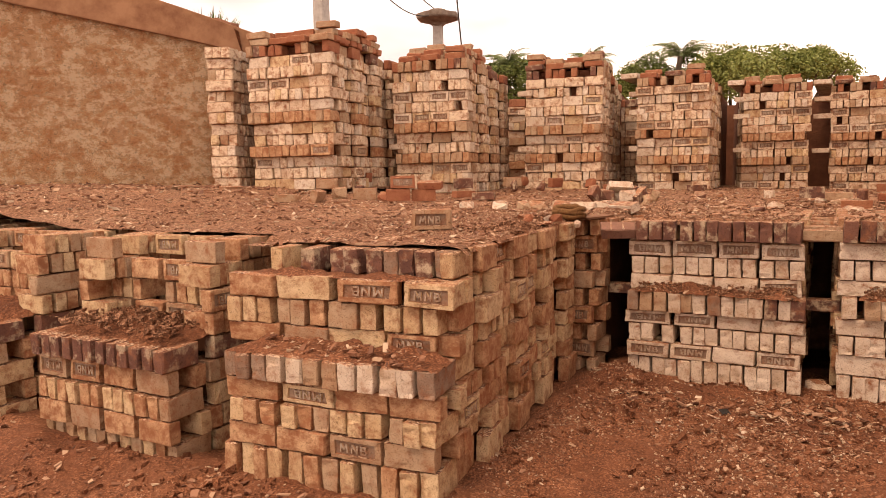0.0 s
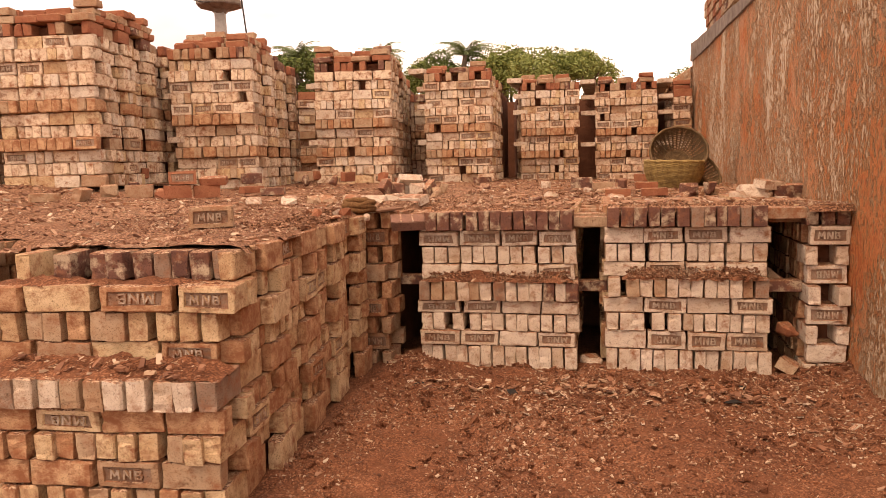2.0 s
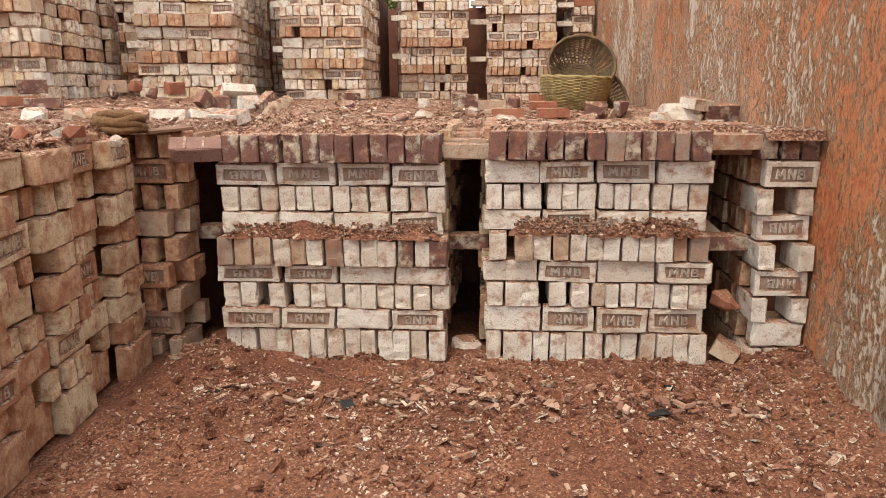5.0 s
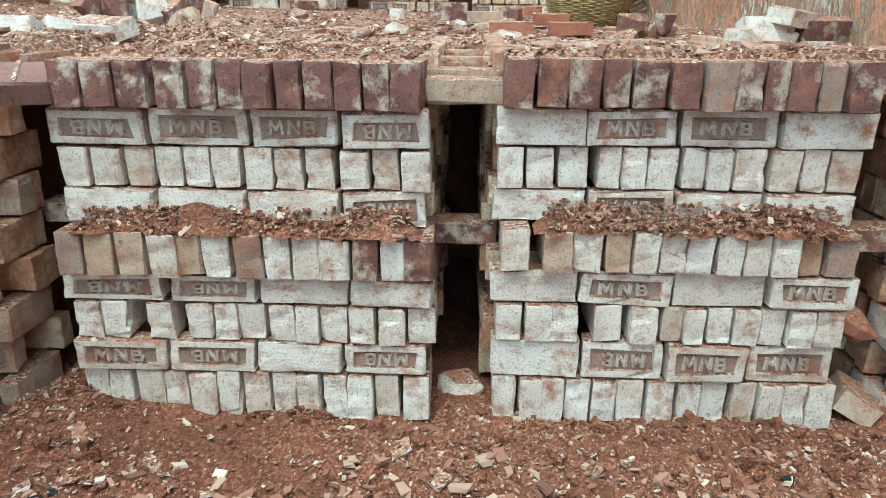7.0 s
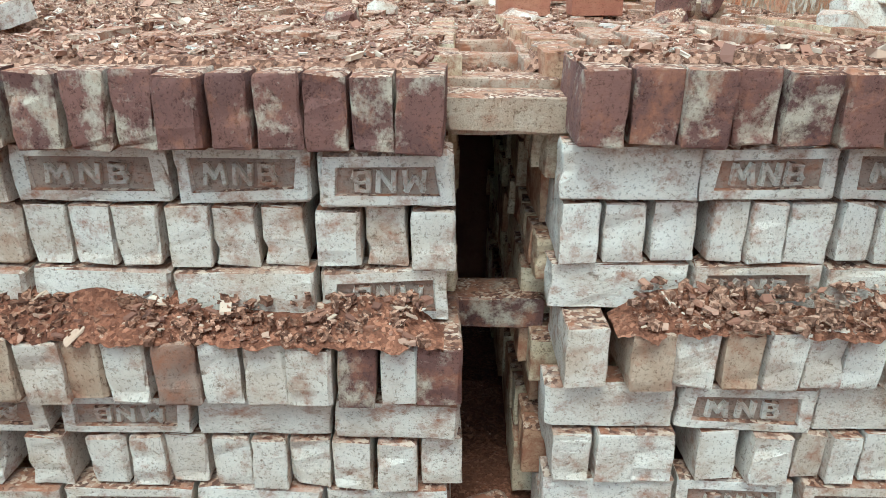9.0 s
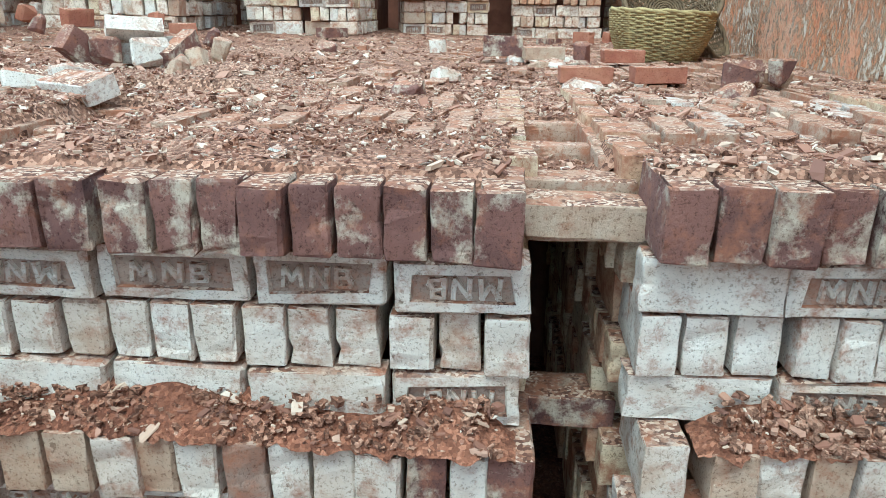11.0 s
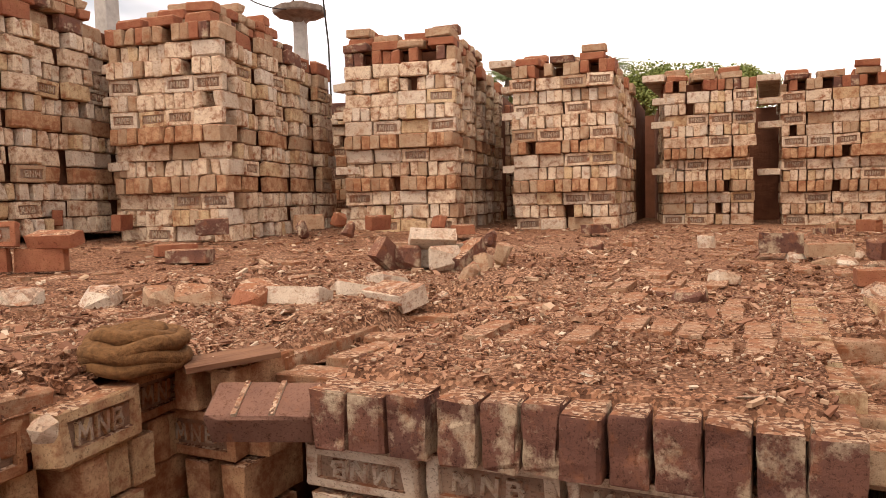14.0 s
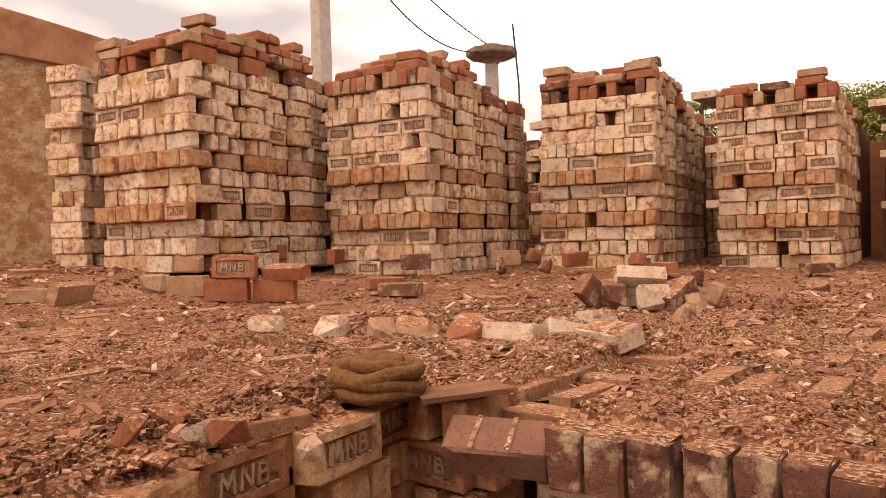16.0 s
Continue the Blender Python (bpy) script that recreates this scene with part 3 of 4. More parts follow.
# ---- near stack whose long side faces the yard ----
NEAR = [("H", 0.02, EARTHY, H0), ("S", 0.0, EARTHY, S0), ("H", 0.0, EARTHY, H0), ("S", 0.02, EARTHY, S0), ("H", -0.02, MIXED_TOP, H0),
        ("S", 0.06, EARTHY, S0), ("H", 0.06, EARTHY, H0), ("S", 0.06, EARTHY, S0), ("H", 0.22, DARK_TOP, H0)]
NEAR_BASE = pose(-2.25, 2.10, 0.0, 0, 0, 6)
stack("brick_stack", NEAR_BASE @ pose(0, 0, .03), "long dusty stack of stamped bricks, dirt on its ledge", courses(NEAR, (0, .004, 0, .02, -.02, .17, .17, .16, .25), (.155, .102, .105, .092, .118, .092, .118, .107, .115)), 0.97, 2.35, R, "stacks of the near face", left=True, miss=.03, frog=.45, side=SIDEY, fins=.034, jit=1.5, cut=.16, fronts=(
    "-103 -18 67 145 250 335 418 510 600 697 784 869", "-70. 190. 458n 711.", "-51 24 111 217 302 385 473 556 628 741 810 883", "-77. 216u 489. 742.", "-68 7 84 168 267 353 449 533 617 716 797 874",
    "-176. 127. 365. 651n", "-174 -95 -11 92 175 269 363 443 527 648 733 819", "-165. 102. 434u 748n", "182 325 413 512 592 676 758 847"))
NEAR2 = [("H", 0.02, EARTHY, H0), ("S", 0.0, EARTHY, S0), ("H", 0.0, EARTHY, H0), ("S", 0.02, EARTHY, S0), ("H", -0.02, DARK_TOP, H0),
         ("S", 0.42, EARTHY, S0), ("H", 0.42, EARTHY, H0), ("S", 0.42, EARTHY, S0), ("S", 0.6, EARTHY, S0)]
stack("brick_stack", pose(-3.62, 2.0, 0.0, 0, 0, 2), "half-cleared stack of dusty bricks with a stepped front", NEAR2, 1.0, 1.3, R, "stacks of the near face", left=True, miss=.04, frog=.45)
stack("brick_stack", pose(-4.95, 1.95, 0.0, 0, 0, 2), "dusty brick stack at the far end of the cut", NEAR2, 0.97, 1.3, R, "stacks of the near face", left=True, miss=.04, frog=.45)
stack("brick_stack", pose(-6.28, 1.9, 0.0, 0, 0, 2), "dusty brick stack at the far end of the cut", NEAR2, 0.97, 1.3, R, "stacks of the near face", left=True, miss=.04, frog=.45)

# ---- tall stacks on the deck ----
def tall_spec(r, courses, red=1):
    """Courses of a tall stack: two dusty ledges stand proud, and the top one shows ends with gaps."""
    spec = []
    for k in range(courses):
        kind = "SHSHHSHSHSHSH"[k % 13]
        ledge = k in (3, 6)
        over = -0.012 if k > 6 else 0.0
        chooser = FAR_RED if k >= courses - red else (FAR_LEDGE if ledge else FAR)
        spec.append((kind, 0.014 + over + (-0.055 if ledge else 0) + r.uniform(-.018, .018), chooser, 0.1165))
    return spec


TALL = ((-5.53, 5.56, -4.55, 5.72, 1.9, 13), (-4.58, 6.92, -3.68, 7.08, 2.0, 13), (-3.56, 8.38, -2.61, 8.55, 2.2, 13), (-2.36, 9.25, -1.46, 9.32, 1.9, 13),
        (-1.27, 10.7, -0.42, 10.85, 1.2, 13), (-0.18, 11.1, 0.73, 11.1, 1.2, 13), (0.95, 11.35, 1.22, 11.38, 0.7, 12))
for i, (xa, ya, xb, yb, deep, n) in enumerate(TALL):
    rr = random.Random(100 + i)
    wide = math.hypot(xb - xa, yb - ya)
    yaw = math.degrees(math.atan2(yb - ya, xb - xa))
    base = stack("brick_stack", pose(xa, ya, deck_z((xa + xb) / 2, (ya + yb) / 2) - .01, 0, 0, yaw) @ Matrix.Diagonal((1, 1, .95 if i > 2 else 1, 1)), "tall stack of stamped bricks with loose red bricks on top", tall_spec(rr, n), wide, deep, rr, "tall stacks", left=i > 3, frog=.35, lean=rr.uniform(-.02, .02), miss=.03, jit=2.2, top_miss=.3, far=True, fins=.045, mixed=.07, back=1.3 if i > 1 else 0)
    z = n * 0.1165
    held = {(j, k) for j in range(20) for k in range(20)}
    for layer in range(3):                      # flat red bricks laid loosely over the top
        here = set()
        for j in range(min(10, int(deep / .125))):
            for k in range(int(wide / .23)):
                if (j, k) not in held or rr.random() < ((.0, .15, .7) if i < 3 else (.02, .6, 1))[layer] or (layer > 0 and j == 0 and rr.random() < .5):
                    continue
                here.add((j, k))
                part("brick", rr.choice(PLAINS_FAR), base, flat_pose((k + .5) * min(wide, round(wide / .242) * .237) / int(wide / .23) + rr.uniform(-.02, .02), .065 + j * .122 + rr.uniform(-.012, .012), z + layer * .073, rr.uniform(-6, 6), rr.uniform(-3, 3), rr.uniform(-3, 3)), material=FAR_RED(rr))
        held = here

# ---- walls ----
def wall_panel(name, pts, z0, tops, thick, mat, label, side=1):
    """An uneven wall along the points pts (x, y), with its face on the left of the way when side is 1."""
    verts, faces = [], []
    n_u, n_v = 0, 28
    line = []
    for (x0, y0), (x1, y1), t0, t1 in zip(pts, pts[1:], tops, tops[1:]):
        n = max(2, int(math.hypot(x1 - x0, y1 - y0) / .12))
        line += [(x0 + (x1 - x0) * i / n, y0 + (y1 - y0) * i / n, t0 + (t1 - t0) * i / n) for i in range(n)]
    line.append((*pts[-1], tops[-1]))
    for i, (x, y, top) in enumerate(line):
        a, b = line[max(0, i - 1)], line[min(len(line) - 1, i + 1)]
        d = Vector((b[0] - a[0], b[1] - a[1], 0)).normalized()
        nrm = Vector((-d.y, d.x, 0)) * side
        for j in range(n_v + 1):
            low = z0 if not isinstance(z0, list) else z0[0] + (z0[-1] - z0[0]) * i / (len(line) - 1)
            z = low + (top - low) * j / n_v
            q = 0.02 * noise.noise(Vector((x * 1.7 + y * 1.7, z * 1.2, 3))) + 0.012 * noise.noise(Vector((x * 6 + y * 6, z * 5, 8)))
            verts.append(Vector((x, y, z)) + nrm * q)
        for j in (n_v, 0):
            verts.append(Vector((x, y, low + (top - low) * j / n_v)) - nrm * thick)
    s = n_v + 3
    for i in range(len(line) - 1):
        for j in range(s):
            a, b = i * s + j, i * s + (j + 1) % s
            faces.append((a, b, b + s, a + s) if side == 1 else (a, a + s, b + s, b))
    faces += [tuple(range(s)), tuple(range((len(line) - 1) * s, len(line) * s))]
    return thing(name, None, label, "wall", kind="structure", data=smooth(mesh_of(name, verts, faces, mat)))


wall_panel("wall_east", [(1.41, 3.78), (1.36, 8.0), (1.27, 11.7)], -.1, [2.85, 2.85, 3.0], 0.5, PLASTER, "tall plastered wall with flaking orange and cream streaks")
wall_panel("wall_east_end", [(1.27, 11.9), (1.0, 13.2), (0.4, 14.5)], 0.9, [2.75, 2.65, 2.6], 0.5, PLASTER, "curved end of the orange plastered wall")
wall_panel("wall_south_east", [(1.62, -1.5), (1.60, 3.8)], -.1, [2.9, 2.9], 0.5, RENDERED, "recessed stretch of dark orange plastered wall")
wall_panel("wall_west", [(-11.5, 1.9), (-8.0, 4.25), (-6.34, 5.6), (-5.92, 6.1)], 0.8, [4.4, 3.65, 3.02, 2.95], 0.6, EARTHWALL, "tan mud-plastered kiln wall with worn patches", side=-1)
wall_panel("wall_west_return", [(-5.95, 6.16), (-6.4, 7.6)], 0.8, [2.95, 2.95], 0.6, EARTHWALL, "return of the mud wall behind the stacks", side=-1)
wall_panel("wall_coping", [(1.385, 3.78), (1.335, 8.0), (1.245, 11.7)], 2.80, [2.93, 2.93, 3.07], 0.55, CEMENT, "crumbling grey cement coping on the plastered wall")
wall_panel("wall_coping_west", [(-11.5, 1.88), (-8.0, 4.22), (-6.32, 5.56), (-5.9, 6.05)], [4.2, 2.75], [4.7, 3.9, 3.2, 3.0], 0.55, plain("brown_render", (0.22, 0.1, 0.055), (0.36, 0.19, 0.11), 5), "brown rendered upper band of the mud wall", side=-1)


def bank_h(x, y):
    # distance behind the west wall's line
    d = (-(x + 6.0) * 0.55 + (y - 5.55) * 0.835)
    return 2.9 + 0.12 * max(0, -(x + 6.0)) * 1.1 + 0.35 * (1 - math.exp(-max(0, d) * 1.2)) + 0.08 * fbm(x, y, 1.5) + 0.03 * fbm(x, y, 6) - 2.6 * max(0.0, 1 + (x + 0.98 * y - .2) / .4) ** 1.3


thing("earth_bank", None, "bare earth bank heaped behind the mud wall", "bank", kind="structure", data=sheet("earth_bank", -13, -5.5, 4.0, 11, 0.12, bank_h, SOIL, lambda x, y: 0.35 < (-(x + 6.0) * 0.55 + (y - 5.55) * 0.835) and x < -0.90 * y))


def blades(name, n, radius, high, r, mat, wide=0.02):
    v, f = [], []
    for _ in range(n):
        a, d = r.uniform(0, 6.283), radius * r.random() ** .6
        x, y = d * math.cos(a), d * math.sin(a)
        h, b = high * r.uniform(.5, 1), r.uniform(0, 6.283)
        lx, ly = math.cos(a) * h * r.uniform(.1, .7), math.sin(a) * h * r.uniform(.1, .7)
        wx, wy = math.cos(b) * wide, math.sin(b) * wide
        k = len(v)
        v += [(x - wx, y - wy, 0), (x + wx, y + wy, 0), (x + lx * .4 + wx * .7, y + ly * .4 + wy * .7, h * .6), (x + lx * .4 - wx * .7, y + ly * .4 - wy * .7, h * .6), (x + lx, y + ly, h)]
        f += [(k, k + 1, k + 2, k + 3), (k + 3, k + 2, k + 4)]
    return mesh_of(name, v, f, mat)


thing("grass_tuft", pose(-9.5, 8.6, 3.6), "tuft of green grass on the earth bank", "grass", kind="stuff", data=blades("grass_tuft", 420, .45, .55, random.Random(3), GRASS))

# block added behind the tall stacks to keep sky light out of their gaps
thing("wall_north", None, "added brown block that shuts light out of the gaps between stacks", "wall", kind="structure", data=box_mesh("wall_north", (-2.6, 13.25, .9), (1.2, 13.6, 2.45), CORE))

# second row of stacks closing the gaps between the tall ones
for i, (x, y, yaw, w, n) in enumerate(((-6.75, 8.4, 20, 2.0, 13), (-4.95, 9.7, 16, 1.3, 13), (-3.5, 10.95, 12, 1.25, 13))):
    rr = random.Random(300 + i)
    stack("brick_stack", pose(x, y, 1.06, 0, 0, yaw), "shaded brick stack in the second row", tall_spec(rr, n - 1), w, .5, rr, "stacks of the second row", right=True, left=True, frog=.2, miss=.02, far=True, mixed=.2)
rr = random.Random(41)
stack("brick_stack", pose(-5.98, 5.42, 1.24, 0, 0, 22), "narrow leaning brick column in the wall's corner", [(k, s + rr.uniform(-.03, .03), FAR, h) for k, s, c, h in tall_spec(rr, 13, 1)], .3, .5, rr, "tall stacks", frog=.2, lean=-.02, miss=.02, far=True)
stack("brick_stack", pose(1.4, 11.4, 3.12, 0, 0, -90), "red bricks stacked along the top of the wall", [(k, rr.uniform(-.02, .03), FAR_RED, h) for k, s, c, h in tall_spec(rr, 8, 8)], 2.4, .3, rr, "stacks on the wall", left=True, frog=.2, far=True)

# bricks that bridge the gaps between neighbouring tall stacks
for i in range(6):
    xa, ya = TALL[i][2:4]
    za = deck_z(xa, ya)
    xb, yb = TALL[i + 1][0], TALL[i + 1][1]
    if i > 1:
        for j in range(19):
            thing("brick", flat_pose((xa + xb) / 2, max(ya, yb) + .1 + j * .116, za + 12 * .1165 + .03, rr.uniform(-8, 8)), "loose brick bridging the gap between two stacks", "brick", "bridging bricks", data=rr.choice(PLAINS))
    for course in (4, 8, 10):
        ax, ay = xa + (0.02 if i > 3 else -0.25), ya + (0.3 if i > 3 else 1.1)
        if i < 4:
            ax, ay = (xb - 0.1), (yb + 0.15)
        thing("brick", flat_pose((ax + xb) / 2 + (.0 if i > 3 else .05), (ay + yb) / 2, za + course * .117 + .02, rr.uniform(-12, 12)), "loose brick bridging the gap between two stacks", "brick", "bridging bricks", data=rr.choice(PLAINS))

# ---- pier beside the wall ----
pier = thing("brick_pier", pose(1.47, 2.3, -.02), "pale brick pier with a broken top against the wall", "pier")
rr = random.Random(52)
for k in range(8):
    for j in range(6 if k < 7 else 5):
        lay(pier, .06 + rr.uniform(-.012, .008), .1 + j * .24 + (.06 if k % 2 else 0), k * .1175, "y", (PALE, TAN)[rr.random() < .35], rr, .2, face=-90)
part("fill", box_mesh("fill", (0.09, 0, 0), (.16, 1.45, .9), CORE), pier)

# ---- bricks that cap and bridge the flues of the cut face ----
def loose(x, y, z, yaw, mat, label, how="flat", rx=0, ry=0, me=None, group="loose bricks"):
    r = random.Random(int(abs(x * 977 + y * 613 + z * 31) * 100))
    me = me or r.choice(PLAINS)
    if z > 1.0:                                 # given for a level deck: follow its rise and fall
        z += deck_z(x, y) - 1.055
    m = flat_pose(x, y, z, yaw, rx, ry) if how == "flat" else pose(x, y, z, rx, ry, yaw)
    ob = thing("brick", m, label, "brick", group, data=me)
    ob.material_slots[0].link, ob.material_slots[0].material = "OBJECT", mat
    return ob


SPAN = "dusty brick laid flat across a dark flue"
loose(-0.068, 4.56, 0.922, 1, TAN, SPAN, group="bridging bricks")
loose(-0.072, 4.678, 0.935, 1, DECK, SPAN, group="bridging bricks")
loose(-1.235, 4.62, 0.93, 4, DECK, SPAN, group="bridging bricks")
loose(1.06, 4.668, 0.935, 1, DECK, SPAN, group="bridging bricks")
loose(-0.075, 4.66, 0.50, 0, RED, SPAN, group="bridging bricks")
striped = loose(-1.22, 4.385, 0.945, 20, SMOOTH, "dark brick with two pale stripes laid across a flue", group="bridging bricks", rx=24)
for x in (-.045, .03):
    part("stripe", box_mesh("stripe", (x - .005, -BT / 2 - .003, .006), (x + .005, -BT / 2 + .004, BW - .006), PALE), striped, label="pale stripe")
loose(-1.26, 4.70, 0.52, 3, RED, SPAN, group="bridging bricks")
loose(1.06, 4.55, 0.965, 0, DECK, SPAN, group="bridging bricks")
loose(1.06, 4.62, 0.52, 0, RED, SPAN, group="bridging bricks")
loose(-0.10, 4.93, 0.905, 2, DECK, "brick edge sunk in the dust of the deck", how="edge")
loose(-0.11, 5.26, 0.905, 2, DECK, "brick edge sunk in the dust of the deck", how="edge")
loose(-1.25, 4.80, 0.9, 84, DECK, "brick edge sunk in the dust of the deck", how="edge")
loose(-1.24, 5.0, 0.9, 8, DECK, "brick edge sunk in the dust of the deck", how="edge")
loose(-1.27, 5.33, 0.905, 12, DECK, "brick edge sunk in the dust of the deck", how="edge")
for x, y in ((-.205, 4.87), (-.2, 5.11), (.012, 4.86), (.015, 5.1), (-1.375, 4.72), (-1.38, 4.96), (-1.118, 4.7), (-1.12, 4.94)):
    loose(x, y, 0.912, 90 + 30 * (x + .1) % 3, DECK, "brick on its edge framing a sunken flue", how="edge", group="flue edges")
loose(1.10, 4.60, 0.25, 30, FIRED, "broken red brick fallen into a flue", me=HALVES[0], rx=12)
loose(1.08, 4.52, 0.05, 70, TAN, "brick fallen into a flue", rx=25, ry=10)
loose(1.2, 4.47, 0.02, 20, TAN, "brick fallen into a flue", rx=5, ry=30, me=HALVES[1])
loose(1.05, 4.8, 0.53, 60, TAN, "brick fallen into a flue", rx=35, ry=20)
loose(-0.07, 4.55, 0.02, 30, PALE, "pale broken brick lying in a flue", me=HALVES[2], rx=10)

# ---- loose bricks on the deck ----
D = "loose brick lying on the dusty deck"
loose(0.11, 6.38, 1.06, 3, FIRED, "pale-topped red brick on the dusty deck")
loose(0.42, 6.46, 1.06, 5, FIRED, "red brick lying flat on the dusty deck")
loose(0.39, 7.26, 1.08, 4, FIRED, "red brick lying beside the basket")
loose(-0.24, 7.35, 1.085, 2, RED, D, how="edge")
loose(-0.02, 7.3, 1.085, 8, TAN, D)
loose(0.16, 7.1, 1.08, 60, RED, D, me=HALVES[3], how="edge")
loose(0.68, 6.18, 1.062, -8, RED, D, me=HALVES[4], how="edge")
loose(0.86, 6.3, 1.065, 30, RED, D, me=HALVES[0], how="edge")
loose(1.06, 5.50, 1.05, 20, PALE, "whitewashed brick leaning on others", how="edge", rx=-25)
loose(1.15, 5.62, 1.05, 70, PALE, "whitewashed brick leaning on others", rx=10)
loose(1.16, 5.56, 1.125, 40, PALE, "whitewashed brick on top of a small heap", rx=8, ry=6)
loose(1.3, 5.6, 1.05, 10, RED, D, rx=14, how="edge")
loose(0.95, 5.45, 1.05, 120, PALE, "pale broken brick on the deck", me=HALVES[2])
loose(-1.92, 3.24, 1.05, 22, TAN, "single stamped brick standing on its edge on the deck", how="edge", me=FROGS[0])
# heap of fired bricks
loose(-3.44, 5.22, 1.055, 38, FIRED, "fired red brick in a small heap", how="edge")
loose(-3.27, 5.38, 1.055, 30, FIRED, "fired red brick in a small heap", how="edge")
loose(-3.40, 5.24, 1.168, 36, FIRED, "stamped fired red brick on a small heap", how="edge", me=FROGS[1], rx=-8)
loose(-3.22, 5.42, 1.168, 20, FIRED, "fired red brick in a small heap", rx=12)
loose(-3.80, 5.22, 1.055, 30, TAN, D, how="edge")
loose(-4.05, 5.16, 1.055, 40, TAN, D, how="edge", me=HALVES[1])
loose(-3.64, 5.3, 1.055, 15, FIRED, D, me=HALVES[0], rx=20)
loose(-4.20, 4.62, 1.05, 50, TAN, D)
loose(-3.92, 4.66, 1.05, 110, TAN, D, how="edge", rx=20)
loose(-2.95, 5.95, 1.06, 20, RED, D)
loose(-3.30, 6.2, 1.06, 60, FIRED, D)
# heap of pale bricks before the tall stacks
for x, y, z, yaw, mat, how, rx, ry, h in ((-1.92, 6.12, 1.06, 70, RED, "edge", 0, 38, 0), (-1.82, 6.16, 1.06, 30, RED, "edge", 0, 0, 1), (-1.72, 6.3, 1.06, 30, PALE, "edge", 0, 0, 0), (-1.72, 6.22, 1.165, 32, PALE, "flat", -38, 4, 0),
                                          (-1.64, 6.18, 1.06, 28, PALE, "edge", 0, 0, 1), (-1.56, 6.3, 1.06, 80, RED, "edge", 0, -24, 0), (-1.9, 6.34, 1.06, 15, TAN, "edge", 0, 0, 0), (-1.5, 6.5, 1.06, 100, TAN, "edge", 20, 0, 1)):
    loose(x, y, z, yaw, mat, "brick in a tumbled heap on the deck", how=how, rx=rx, ry=ry, me=HALVES[(int(abs(x) * 100)) % 5] if h else None, group="tumbled heap")
for x, y, yaw, mat, rx, h in ((-2.04, 5.06, 40, TAN, 25, 1), (-1.92, 5.22, 75, PALE, 18, 1), (-1.72, 5.16, 8, PALE, -14, 0), (-1.64, 5.4, 48, PALE, -20, 1), (-1.44, 5.34, -25, PALE, 16, 0), (-1.86, 5.1, 5, FIRED, 14, 1), (-2.27, 4.86, 25, PALE, 12, 1), (-2.1, 4.95, 60, TAN, 10, 1), (-2.5, 4.75, 15, PALE, 0, 1)):
    loose(x, y, 1.035, yaw, mat, "pale broken brick half sunk in dust", rx=rx, me=HALVES[int(abs(x * 100)) % 5] if h else None, group="broken pale bricks")
rr = random.Random(77)
for i in range(30):
    x, y = rr.uniform(-4.6, 1.3), rr.uniform(5.6, 8.6)
    if y > 5.9 - x * .75 + 2.0 or (abs(x + 1.2) < .6 and y < 5.6):
        continue
    loose(x, y, deck_z(x, y) - .03, rr.uniform(0, 180), rr.choice((RED, TAN, FIRED, PALE)), "broken brick lying in the dust of the deck", how=rr.choice(("flat", "edge")), rx=rr.uniform(-18, 18), ry=rr.uniform(-15, 15), me=rr.choice(HALVES), group="broken bricks on the deck")
for i in range(14):
    x = rr.uniform(-5, 1.2)
    y = 6.6 + (x + 5) * .62 + rr.uniform(-.8, .0)
    loose(x, y, deck_z(x, y) - .01, rr.uniform(0, 180), rr.choice((RED, TAN, FIRED)), "loose brick lying at the foot of the tall stacks", how=rr.choice(("flat", "edge")), rx=rr.uniform(-8, 8), group="bricks before the tall stacks")


def shard(r, size):
    """An irregular broken lump: the hull of a few random points."""
    bm = bmesh.new()
    for _ in range(13):
        d = Vector((r.gauss(0, 1), r.gauss(0, 1), r.gauss(0, 1))).normalized() * r.uniform(.42, .6)
        bm.verts.new((max(-.45, min(.45, d.x)) * size[0], max(-.45, min(.45, d.y)) * size[1], max(-.4, min(.42, d.z)) * size[2]))
    bmesh.ops.convex_hull(bm, input=bm.verts)
    me = bpy.data.meshes.new("lump")
    bm.to_mesh(me)
    bm.free()
    me.materials.append(FIRED)
    return me


for x, y, z, yaw, sz, mat in ((-1.66, 3.9, 1.08, 20, (.1, .06, .05), FIRED), (-1.58, 3.8, 1.075, 70, (.11, .08, .08), FIRED), (-1.45, 3.9, 1.075, 30, (.1, .06, .07), FIRED), (-1.5, 3.87, 1.075, 75, (.08, .015, .08), PALE), (-1.46, 3.78, 1.06, 10, (.08, .05, .03), FIRED), (-1.36, 4.0, 1.04, 50, (.05, .03, .06), PALE), (-1.18, 3.08, .03, 20, (.08, .06, .05), FIRED), (0.95, 2.75, .03, 60, (.09, .02, .03), PALE), (0.78, 4.19, .04, 60, (.09, .05, .03), CHAR), (0.7, 3.98, .02, 20, (.13, .05, .025), CHAR), (-1.13, 4.32, .04, 10, (.15, .06, .04), CHAR), (-1.06, 4.0, .03, 15, (.11, .04, .03), CHAR), (-0.5, 3.95, .025, 45, (.07, .06, .03), CHAR), (0.05, 4.05, .03, 10, (.14, .06, .04), RED), (-1.32, 4.1, .03, 70, (.1, .05, .06), PALE)):
    ob = thing("lump", pose(x, y, z, 8, 5, yaw), "charred lump on the earth" if mat == CHAR else "broken brick shard lying in the dirt", "rubble", "rubble", data=shard(rr, sz))
    ob.material_slots[0].link, ob.material_slots[0].material = "OBJECT", mat

